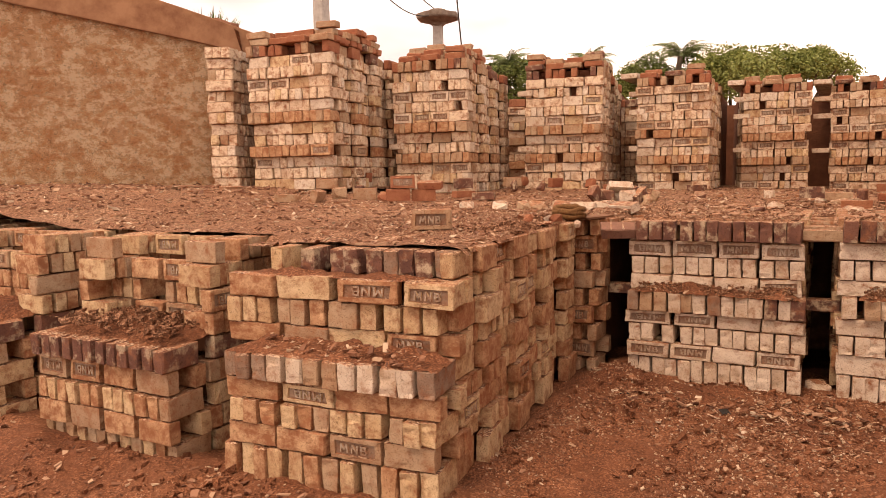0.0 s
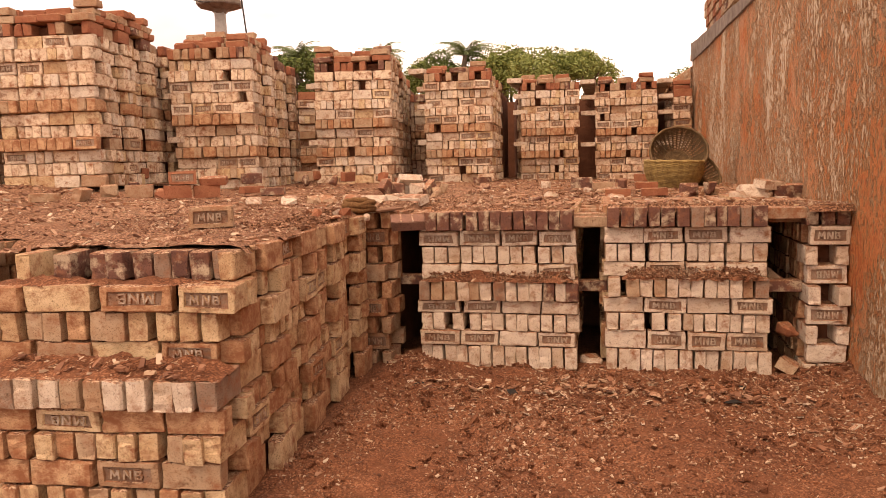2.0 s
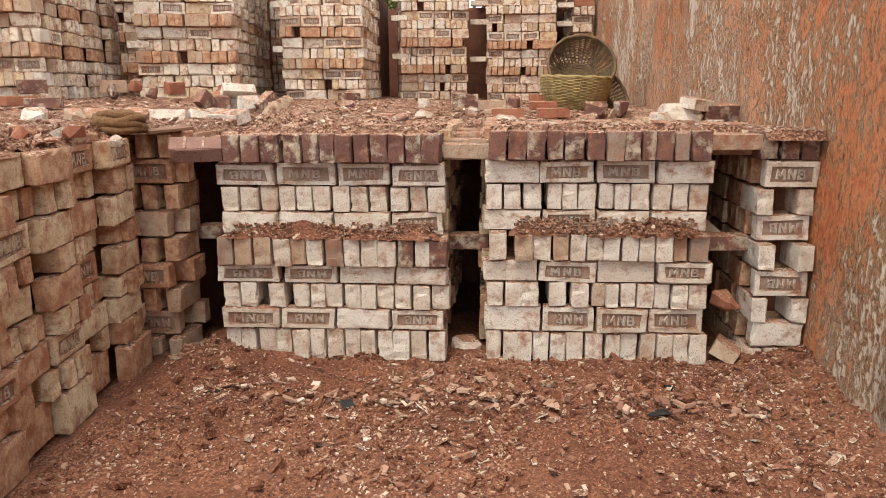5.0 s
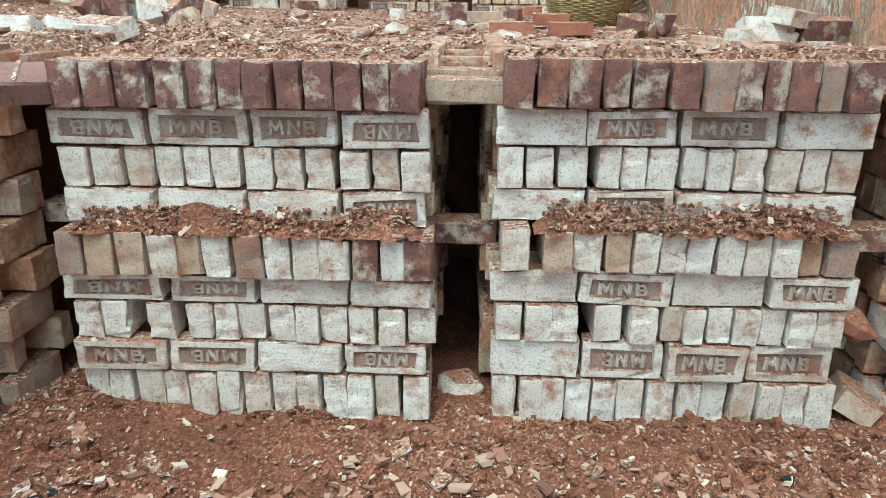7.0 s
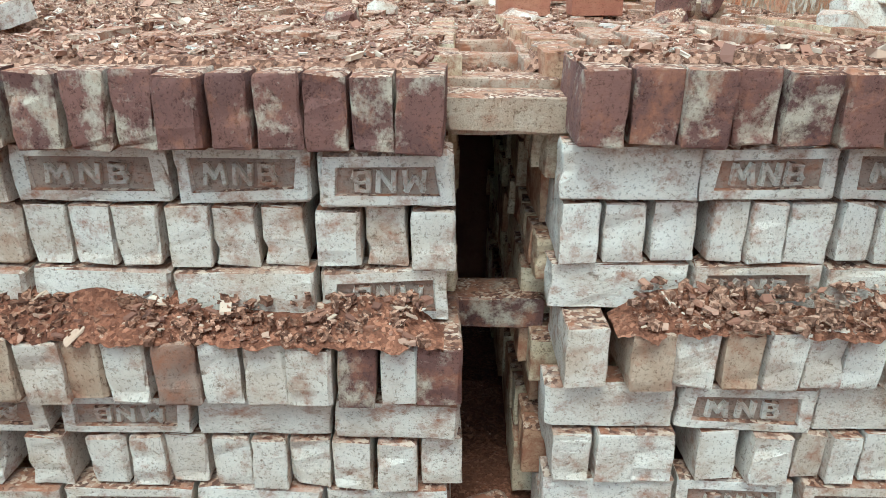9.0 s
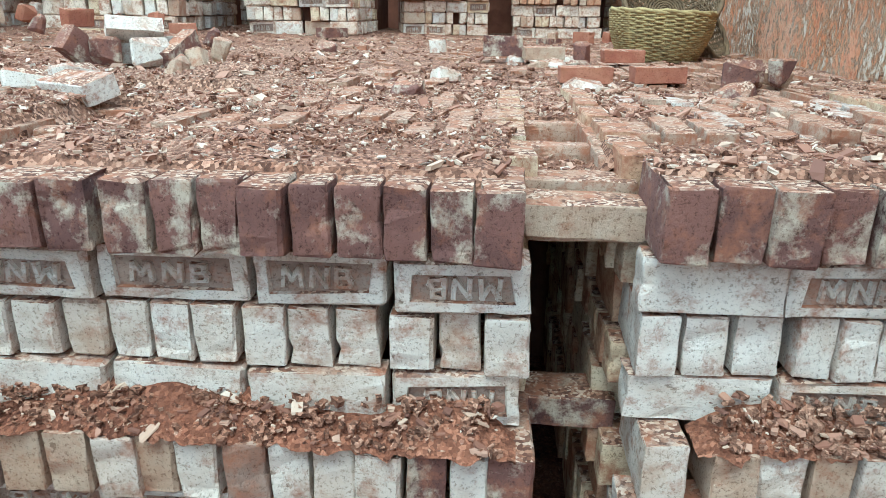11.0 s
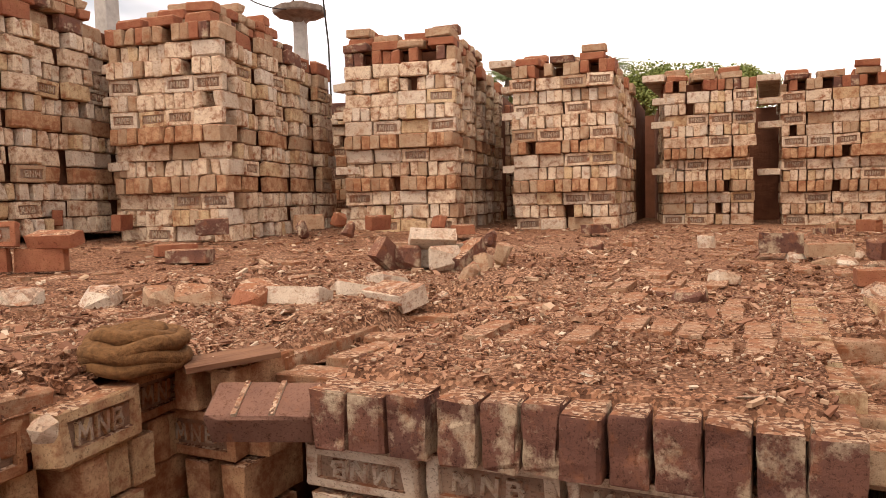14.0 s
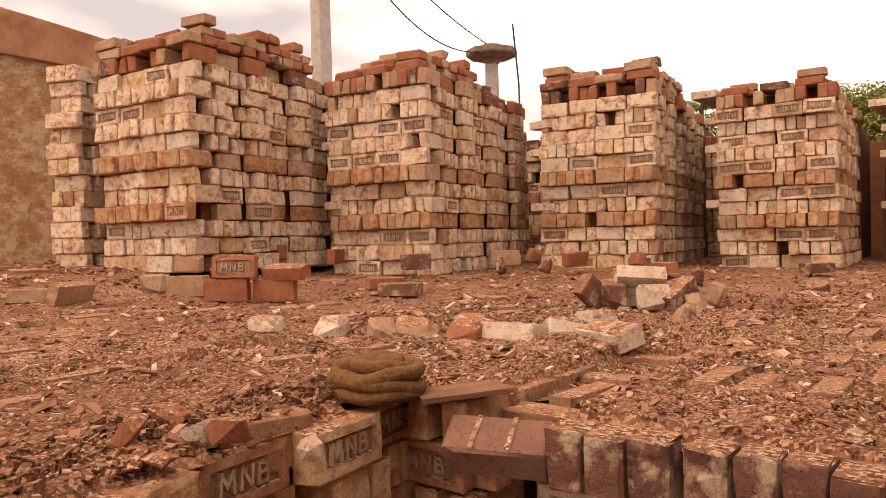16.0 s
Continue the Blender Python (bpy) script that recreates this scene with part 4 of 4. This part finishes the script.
# ---- coil of jute cloth and the board under it ----
def tube(pts, rad, sides=8, closed=False):
    v, f = [], []
    n = len(pts)
    for i, p in enumerate(pts):
        a, b = Vector(pts[i - 1] if (i or closed) else pts[0]), Vector(pts[(i + 1) % n] if (i < n - 1 or closed) else pts[-1])
        d = (b - a).normalized()
        s = d.cross(Vector((0, 0, 1)))
        s = s.normalized() if s.length > 1e-4 else Vector((1, 0, 0))
        u = s.cross(d)
        k = rad(i / max(1, n - 1)) if callable(rad) else rad
        v += [Vector(p) + (s * math.cos(6.2832 * j / sides) + u * math.sin(6.2832 * j / sides)) * k for j in range(sides)]
    for i in range(n if closed else n - 1):
        for j in range(sides):
            a, b = i * sides + j, i * sides + (j + 1) % sides
            c = ((i + 1) % n) * sides
            f.append((a, b, c + (j + 1) % sides, c + j))
    return v, f


def tube_mesh(name, pts, rad, mat, sides=8, closed=False):
    return smooth(mesh_of(name, *tube(pts, rad, sides, closed), mat))


coil = thing("cloth_coil", pose(-1.53, 4.34, 1.05, 0, 0, 40), "coiled pad of rough brown jute cloth", "head pad")
for k, (ra, rb, z, tilt) in enumerate(((.094, .085, .016, 1), (.098, .086, .03, -4), (.096, .083, .044, 4), (.088, .074, .057, -4), (.072, .06, .067, 3), (.05, .04, .071, -2), (.026, .02, .072, 0))):
    pts = [(ra * math.cos(a / 36 * 6.2832), rb * math.sin(a / 36 * 6.2832), z + ra * math.sin(math.radians(tilt * 2.2)) * math.sin(a / 36 * 6.2832 + k) + .003 * math.sin(a * .9)) for a in range(36)]
    part("strand", tube_mesh("strand", pts, .0175, CLOTH, 8, True), coil)
board = thing("board", pose(-1.38, 4.46, 1.048, 2, -3, 52), "short weathered wooden board on the dust", "board", data=box_mesh("board", (-.1, -.05, 0), (.1, .05, .012), WOOD))

# ---- wicker baskets ----
def basket(m, label, radius, high, bottom, mat, rim_mat, r):
    base = thing("wicker_basket", m, label, "basket", "wicker baskets")
    rings = 24
    prof = lambda t: bottom + (radius - bottom) * math.sin(min(1, t * 1.05) * 1.5708) ** .8
    n = 34
    for s in range(n):
        a = 6.2832 * s / n
        part("stake", tube_mesh("stake", [((prof(i / 8)) * math.cos(a), prof(i / 8) * math.sin(a), high * i / 8) for i in range(9)], .006, mat, 5), base)
    for k in range(rings):
        t = (k + .5) / rings
        pts = [((prof(t) + (.007 if (s + k) % 2 else -.007)) * math.cos(6.2832 * s / (2 * n)), (prof(t) + (.007 if (s // 2 + k) % 2 else -.007)) * math.sin(6.2832 * s / (2 * n)), high * t + r.uniform(-.002, .002)) for s in range(2 * n)]
        part("weaver", tube_mesh("weaver", pts, high / rings * .58, mat, 5, True), base)
    for k in range(2):
        pts = [((prof(1) + .004 * math.sin(s * 1.7 + k * 3)) * math.cos(6.2832 * s / 48), (prof(1) + .004 * math.sin(s * 1.7 + k * 3)) * math.sin(6.2832 * s / 48), high + .008 * k + .004 * math.cos(s * 1.7 + k * 3)) for s in range(48)]
        part("rim", tube_mesh("rim", pts, .012, rim_mat, 6, True), base)
    for k in range(8):
        rad = bottom * (k + .6) / 8
        part("base_coil", tube_mesh("base_coil", [(rad * math.cos(6.2832 * s / 32), rad * math.sin(6.2832 * s / 32), .006 * (s % 2)) for s in range(32)], bottom / 15, mat, 5, True), base)
    return base


rb = random.Random(5)
basket(pose(0.69, 7.9, 1.0, 0, 2, 0), "round wicker basket of yellowish woven cane on the deck", .30, .30, .19, WICKER, WICKER, rb)
basket(pose(0.74, 8.06, 1.31, 58, -14, 10), "dark wicker basket tipped on its side in another basket", .29, .2, .13, WICKER_DARK, WICKER_DARK, rb)
basket(pose(0.98, 8.3, 1.12, 30, 55, 0), "old dark wicker basket lying behind the others", .2, .14, .12, WICKER_DARK, WICKER_DARK, rb)

# ---- dirt on the ledges of the stacks ----
def ledge(x0, x1, y, z, deep, high, seed, yaw=0):
    v, f, n = [], [], int((x1 - x0) / .009)
    for i in range(n + 1):
        x = x0 + (x1 - x0) * i / n
        h = high * max(.12, .55 + .75 * noise.noise(Vector((x * 3.1, seed, 0))) + .3 * noise.noise(Vector((x * 11, seed, 1)))) * min(1, 9 * i / n, 9 * (n - i) / n)
        for j in range(13):
            t = j / 12
            q = .014 * noise.noise(Vector((x * 30, t * 4, seed))) + .008 * noise.noise(Vector((x * 75, t * 11, seed)))
            v.append((x, y + deep * t + q + .03 * (1 - t) * noise.noise(Vector((x * 9, seed, 5))), z - .004 + (h + (.06 * deep if deep > .3 else 0)) * t ** .8 + q * (1.6 if deep > .3 else .6)))
    for i in range(n):
        for j in range(12):
            a = i * 13 + j
            f.append((a, a + 13, a + 14, a + 1))
    return thing("dirt_ledge", None, "ridge of loose red dirt on a ledge of bricks", "dirt", "dirt ridges", "stuff", data=smooth(mesh_of("dirt_ledge", v, f, SOIL)))


Z5 = .602
ledge(-1.13, -0.17, 4.335, Z5, .10, .095, 1.0)
ledge(0.12, 0.94, 4.36, Z5 + .022, .09, .09, 4.0)
for x0, x1, y, z, deep, high, seed in ((-.06, .96, .0, .60, .17, .075, 7.0), (-.1, .9, .18, .917, .08, .03, 5.0)):
    ledge(x0, x1, y, z, deep, high, seed).matrix_basis = NEAR_BASE.copy()
ledge(-3.56, -2.66, 2.04, .57, .40, .09, 9.0)
ledge(-4.85, -4.05, 1.99, .57, .40, .09, 12.0)
rim_dirt = ledge(0, 1.42, 0, 0, .2, .03, 15.0)
rim_dirt.matrix_basis = pose(-1.40, 3.02, 1.03, 0, 0, 96)

# ---- chips and grit ----
def chips(name, n, where, size, r, label, flatness=.35, mat=None):
    """Many small flakes in one mesh; where(r) gives a place and the ground's height."""
    v, f = [], []
    while len(f) < n * 6:
        spot = where(r)
        if not spot:
            continue
        x, y, z = spot
        s = size * (.35 + 1.4 * r.random() ** 3)
        a, tip = r.uniform(0, 6.283), r.uniform(-.6, .6)
        ca, sa = math.cos(a), math.sin(a)
        lx, ly, lz = s * r.uniform(.6, 1.5), s * r.uniform(.4, .9), s * flatness * r.uniform(.4, 1.4)
        k = len(v)
        for dz in (-.5, .8):
            for px, py in ((-1, -1), (1, -1), (1, 1), (-1, 1)):
                qx, qy = px * lx * r.uniform(.45, 1), py * ly * r.uniform(.45, 1)
                v.append((x + qx * ca - qy * sa, y + qx * sa + qy * ca, z + dz * lz + qx * tip))
        f += [(k, k + 3, k + 2, k + 1), (k + 4, k + 5, k + 6, k + 7), (k, k + 1, k + 5, k + 4), (k + 1, k + 2, k + 6, k + 5), (k + 2, k + 3, k + 7, k + 6), (k + 3, k, k + 4, k + 7)]
    return thing(name, None, label, "rubble", kind="stuff", data=mesh_of(name, v, f, mat or CHIP))


def spot_deck(x0, x1, y0, y1):
    def where(r):
        x, y = r.uniform(x0, x1), r.uniform(y0, y1)
        if not on_deck(x, y) or r.random() > .55 + .6 * noise.noise(Vector((x * 2.3, y * 2.3, 1))):
            return None
        return x, y, dust_z(x, y) + .002
    return where


def spot_floor(x0, x1, y0, y1):
    def where(r):
        x, y = r.uniform(x0, x1), r.uniform(y0, y1)
        if (x < -1.35 and y > 2.1) or r.random() > .42 + .9 * noise.noise(Vector((x * 1.8, y * 1.8, 6))) + .3 * max(0, y - 3):
            return None
        return x, y, ground_z(x, y) + .002
    return where


def spot_ledge(x0, x1, y, lift=0.0):
    def where(r):
        t = r.random()
        return r.uniform(x0, x1), y + .085 * t, Z5 + lift + .004 + .05 * t
    return where


rc = random.Random(21)
chips("chips", 6500, spot_deck(-2.6, 1.4, 4.47, 6.6), .0085, rc, "brick chips and flakes strewn over the deck")
chips("grit", 26000, spot_deck(-2.4, 1.4, 4.46, 6.2), .0042, rc, "fine brick grit on the deck", .7)
chips("chips", 7000, spot_deck(-6.0, 1.4, 5.2, 10.5), .016, rc, "brick chips strewn before the tall stacks")
chips("chips", 3200, spot_deck(-8.6, -4.5, 2.9, 6.0), .02, rc, "brick chips strewn before the mud wall")
chips("chips", 3200, spot_deck(-4.5, -1.4, 2.4, 5.2), .013, rc, "brick chips strewn over the near deck")
chips("grit", 6000, spot_deck(-2.6, -1.4, 3.0, 4.9), .005, rc, "fine brick grit on the near deck", .7)
chips("chips", 3300, spot_floor(-1.5, 1.5, 1.6, 4.5), .0105, rc, "pale brick flakes strewn over the earth")
chips("grit", 30000, spot_floor(-1.5, 1.5, 2.0, 4.45), .0046, rc, "fine brick grit on the earth", .7)
chips("chips", 1500, spot_floor(-4.5, -1.2, .6, 2.2), .014, rc, "pale brick flakes before the near stacks")
chips("chips", 330, spot_ledge(-1.1, -.2, 4.34), .0085, rc, "brick flakes on a ledge of dirt")
chips("chips", 280, spot_ledge(.15, .9, 4.355, .03), .0085, rc, "brick flakes on a ledge of dirt")
chips("chips", 160, spot_ledge(-2.2, -1.35, 2.17), .013, rc, "brick flakes on a ledge of dirt")
chips("chips", 480, lambda r: (r.uniform(-1.2, 1.3), 3.95 + .4 * r.random() ** 1.5, ground_z(0, 4.2) + .01), .016, rc, "larger flakes at the foot of the stacks")
chips("chips", 200, lambda r: (x := r.uniform(-1.3, 1.35), y := 3.4 + .85 * r.random() ** .7, ground_z(x, y) + .006), .02, rc, "broken dark flakes on the earth", .3, RED)
chips("chips", 170, lambda r: (x := r.uniform(-1.3, 1.35), y := 3.5 + .75 * r.random() ** .8, ground_z(x, y) + .008), .019, rc, "curled pale flakes on the earth", .22, PALE)
chips("chips", 330, spot_deck(-2.2, 1.35, 4.5, 6.4), .017, rc, "pale flakes on the deck", .25, PALE)
chips("chips", 900, spot_deck(.05, 1.35, 4.45, 6.2), .014, rc, "brick chips on the deck beside the wall", .4)


chips("clods", 2600, spot_floor(-1.5, 1.5, 1.6, 4.5), .016, rc, "clods of red earth on the yard floor", .8, SOIL)
chips("clods", 1300, spot_floor(-4.5, -1.2, .6, 2.2), .016, rc, "clods of red earth before the near stacks", .8, SOIL)
chips("clods", 2600, spot_deck(-2.6, 1.4, 4.47, 7.5), .011, rc, "clods of red dust on the deck", .7, ASH)
chips("clods", 500, spot_ledge(-1.1, -.2, 4.34), .0085, rc, "clods of earth on a ledge", .8, ASH)
chips("clods", 450, spot_ledge(.15, .9, 4.355, .03), .0085, rc, "clods of earth on a ledge", .8, ASH)

chips("clods", 900, spot_deck(-1.75, -1.38, 3.2, 4.4), .013, rc, "clods of dirt along the edge of the near stack", .7, ASH)
chips("clods", 500, lambda r: (r.uniform(-3.55, -2.68), r.uniform(2.06, 2.42), Z5 + .02 + .03 * r.random()), .016, rc, "clods of dirt on the half-cleared stack", .7, ASH)

# ---- poles and wires ----
pole = thing("utility_pole", pose(-7.98, 9.85, 0), "square pale concrete utility pole", "pole")
part("shaft", mesh_of("shaft", [(sx * w, sy * w, z) for z, w in ((0, .12), (7.2, .085)) for sx, sy in ((-1, -1), (1, -1), (1, 1), (-1, 1))], [(0, 1, 5, 4), (1, 2, 6, 5), (2, 3, 7, 6), (3, 0, 4, 7), (4, 5, 6, 7)], CONCRETE), pole)
part("cross_arm", box_mesh("cross_arm", (-.1, -.05, 5.35), (1.0, .05, 5.45), WIRE), pole)
col = thing("concrete_column", pose(-8.3, 14.45, 0, 0, 0, 20), "concrete column with a broad flat cap", "column")
part("shaft", mesh_of("shaft", [(sx * w, sy * w, z) for z, w in ((0, .16), (4.95, .1)) for sx, sy in ((-1, -1), (1, -1), (1, 1), (-1, 1))], [(0, 1, 5, 4), (1, 2, 6, 5), (2, 3, 7, 6), (3, 0, 4, 7)], CONCRETE), col)
lathe = [(.12, 4.75), (.2, 4.82), (.48, 4.9), (.5, 4.93), (.5, 5.02), (.22, 5.05), (.2, 5.12), (.0, 5.12)]
part("cap", mesh_of("cap", [(rad * math.cos(math.radians(45 * s + 22)), rad * math.sin(math.radians(45 * s + 22)), z) for rad, z in lathe for s in range(8)], [(k * 8 + s, k * 8 + (s + 1) % 8, k * 8 + 8 + (s + 1) % 8, k * 8 + 8 + s) for k in range(7) for s in range(8)], CEMENT), col)
thing("thin_rod", None, "thin leaning metal rod", "rod", data=tube_mesh("thin_rod", [(-7.65, 14.5, 0), (-7.72, 14.5, 4.3), (-7.83, 14.5, 5.45)], .016, WIRE, 6))
for k, (sag, z0, z1) in enumerate(((.25, 6.6, 5.1), (.75, 6.3, 5.05))):
    a, b = Vector((-7.98, 9.85, z0)), Vector((-8.3, 14.45, z1))
    thing("overhead_wire", None, "thin black overhead wire", "wire", "overhead wires", data=tube_mesh("overhead_wire", [a.lerp(b, i / 20) - Vector((0, 0, sag * 4 * (i / 20) * (1 - i / 20))) for i in range(21)], .011, WIRE, 5))

# ---- trees beyond the yard ----
def leaves(name, blobs, n, size, r, mat):
    v, f = [], []
    total = sum(b[3] ** 2 for b in blobs)
    for cx, cy, cz, rad in blobs:
        for _ in range(int(n * rad ** 2 / total)):
            d = Vector((r.gauss(0, 1), r.gauss(0, 1), r.gauss(0, 1))).normalized() * rad * r.uniform(.55, 1.05)
            c = Vector((cx, cy, cz)) + Vector((d.x, d.y, d.z * .62))
            a = Vector((r.gauss(0, 1), r.gauss(0, 1), r.gauss(0, .6))).normalized()
            b = a.cross(Vector((r.gauss(0, 1), r.gauss(0, 1), r.gauss(0, 1)))).normalized()
            s = size * r.uniform(.5, 1.3)
            k = len(v)
            v += [c - a * s, c + b * s * .5, c + a * s, c - b * s * .5]
            f.append((k, k + 1, k + 2, k + 3))
    return mesh_of(name, v, f, mat)


def broad_tree(x, y, high, wide, r, mat, label, n=5200):
    base = thing("tree", pose(x, y, -.05), label, "tree", "trees beyond the yard")
    part("trunk", tube_mesh("trunk", [(.1 * math.sin(i), .08 * i, high * .55 * i / 6) for i in range(7)], lambda t: .32 - .18 * t, BARK, 8), base)
    blobs = []
    for k in range(11):
        a, d = 6.283 * k / 11 + r.uniform(-.3, .3), wide * r.uniform(.25, .9)
        p = (d * math.cos(a), d * math.sin(a), high * r.uniform(.68, .9) - d * .08)
        part("limb", tube_mesh("limb", [Vector((0, .3, high * .42)).lerp(Vector(p), i / 4) + Vector((0, 0, .25 * math.sin(i))) for i in range(5)], lambda t: .12 - .09 * t, BARK, 6), base)
        blobs.append((*p, wide * r.uniform(.24, .42)))
        blobs.append((p[0] * .6 + r.uniform(-.5, .5), p[1] * .6, p[2] + high * .06, wide * r.uniform(.2, .34)))
    part("crown", leaves("crown", blobs, int(n * 3), .078, r, mat), base, kind="stuff")


def palm(x, y, high, r, label, span=2.2):
    base = thing("palm_tree", pose(x, y, -.05), label, "palm tree", "trees beyond the yard")
    part("trunk", tube_mesh("trunk", [(.12 * i, 0, high * i / 8) for i in range(9)], lambda t: .2 - .08 * t, BARK, 8), base)
    for k in range(30):
        a, lift = 6.283 * k / 30 * 2.62 + r.uniform(-.2, .2), r.uniform(.35, 1.45)
        reach = span * r.uniform(.7, 1.0)
        spine = [Vector((math.cos(a) * reach * t * math.cos(lift * (1 - t * .5)), math.sin(a) * reach * t * math.cos(lift * (1 - t * .5)), reach * (math.sin(lift) * t - .6 * t ** 2.2))) for t in [i / 26 for i in range(27)]]
        v, f = [], []
        for i in range(2, 26):
            d = (spine[i + 1] - spine[i - 1]).normalized()
            s = d.cross(Vector((0, 0, 1))).normalized()
            w = reach * .27 * math.sin(3.1416 * min(1, .22 + i / 30)) * r.uniform(.8, 1.1)
            for sg in (-1, 1):
                q = len(v)
                tip = spine[i] + s * sg * w * .8 + d * w * .45 - Vector((0, 0, w * r.uniform(.35, .75)))
                v += [spine[i] - d * reach * .012, spine[i] + d * reach * .012, tip]
                f.append((q, q + 1, q + 2))
        q = len(v)
        v += [p + Vector((0, 0, h)) for p in spine for h in (-.012, .012)]
        f += [(q + 2 * i, q + 2 * i + 2, q + 2 * i + 3, q + 2 * i + 1) for i in range(26)]
        part("frond", mesh_of("frond", v, f, FROND), base, pose(.96, 0, high))
    return base


def sight(px, py, d):
    """A place d metres off, seen from the start of the walk."""
    a = radians(29.8) - math.atan((px - 784) / 1247)
    return -d * math.sin(a), d * math.cos(a), 1.35 + d * (289 - py) / 1247 / math.sqrt(1 + ((px - 784) / 1247) ** 2) * 1.0


rt = random.Random(9)
for px, top, wide, mat, n, d in ((1290, 72, 3.4, LEAF, 6500, 34), (1410, 78, 2.5, LEAF, 4500, 35), (1205, 88, 2.4, LEAF_DARK, 4200, 36), (1110, 96, 2.2, LEAF, 3600, 38), (940, 92, 1.9, LEAF_DARK, 3200, 33), (1010, 98, 2.0, LEAF_DARK, 3000, 38), (870, 88, 1.9, LEAF_DARK, 3000, 34)):
    x, y, z = sight(px, top, d)
    broad_tree(x, y, z + .3, wide, rt, mat, "broad-crowned green tree behind the stacks", n)
for px, top, d, span in ((868, 76, 33, 1.7), (1012, 70, 36, 1.6), (1165, 64, 35, 1.9)):
    x, y, z = sight(px, top + 30, d)
    palm(x, y, z, rt, "tall palm with drooping fronds behind the stacks", span)
broad_tree(5.4, 42, 6.4, 2.6, rt, LEAF_DARK, "distant grey-green tree beyond the wall", 3000)

# ---- top bricks of the deck: the nearest as pieces, the rest joined ----
rd = random.Random(33)


def deck_spots():
    y = 2.44
    while y < 10.6:
        x = -4.8 if y < 3.4 else -8.6
        while x < 1.36:
            yield x, y
            x += .0812
        y += .243


far_v, far_f = [], []
for x, y in deck_spots():
    in_front = (y > 4.70 and x > -1.36)
    if not in_front and not (x < near_edge(y) - .06 and (y > 2.7 or x > -2.28 and y > 2.5)):
        continue
    if hollow(x, y) or hollow(x, y + .2) or rd.random() < .13 or y > 10.4 + .9 * min(0, x + .5):
        continue
    top = deck_z(x, y) + rd.gauss(.004 if x > .15 else -.004, .007) - (.006 if x < -1.5 else 0) + (.012 if rd.random() < .06 else 0)
    patch = (int((x + 9) / .97) + int((y + 9) / 1.2)) % 3 == 0
    near = (y < 5.75 and x > -1.4) or (x > -2.2 and 3.2 < y < 4.4)
    if near:
        part("brick", rd.choice(PLAINS), deck, pose(x + rd.uniform(-.004, .004), y + .12, top - BW, rd.uniform(-1.5, 1.5), rd.uniform(-2, 2), 90 + rd.uniform(-2, 2)), material=rd.choice((DECK, DECK, DECK_PALE if x > .1 else DECK)))
        continue
    if rd.random() < .24:
        continue
    wx, wy = .036, rd.choice((.114, .114, .075, .05))
    if patch:
        wx, wy = .036, .05
    k = len(far_v)
    tilt = rd.uniform(-.006, .006)
    for z in (top - .09, top):
        far_v += [(x - wx, y - wy + .12, z + tilt), (x + wx, y - wy + .12, z - tilt), (x + wx, y + wy + .12, z - tilt), (x - wx, y + wy + .12, z + tilt)]
    far_f += [(k + 4, k + 5, k + 6, k + 7), (k, k + 1, k + 5, k + 4), (k + 1, k + 2, k + 6, k + 5), (k + 2, k + 3, k + 7, k + 6), (k + 3, k, k + 4, k + 7)]
part("far_bricks", mesh_of("far_bricks", far_v, far_f, DECK), deck, kind="stuff")
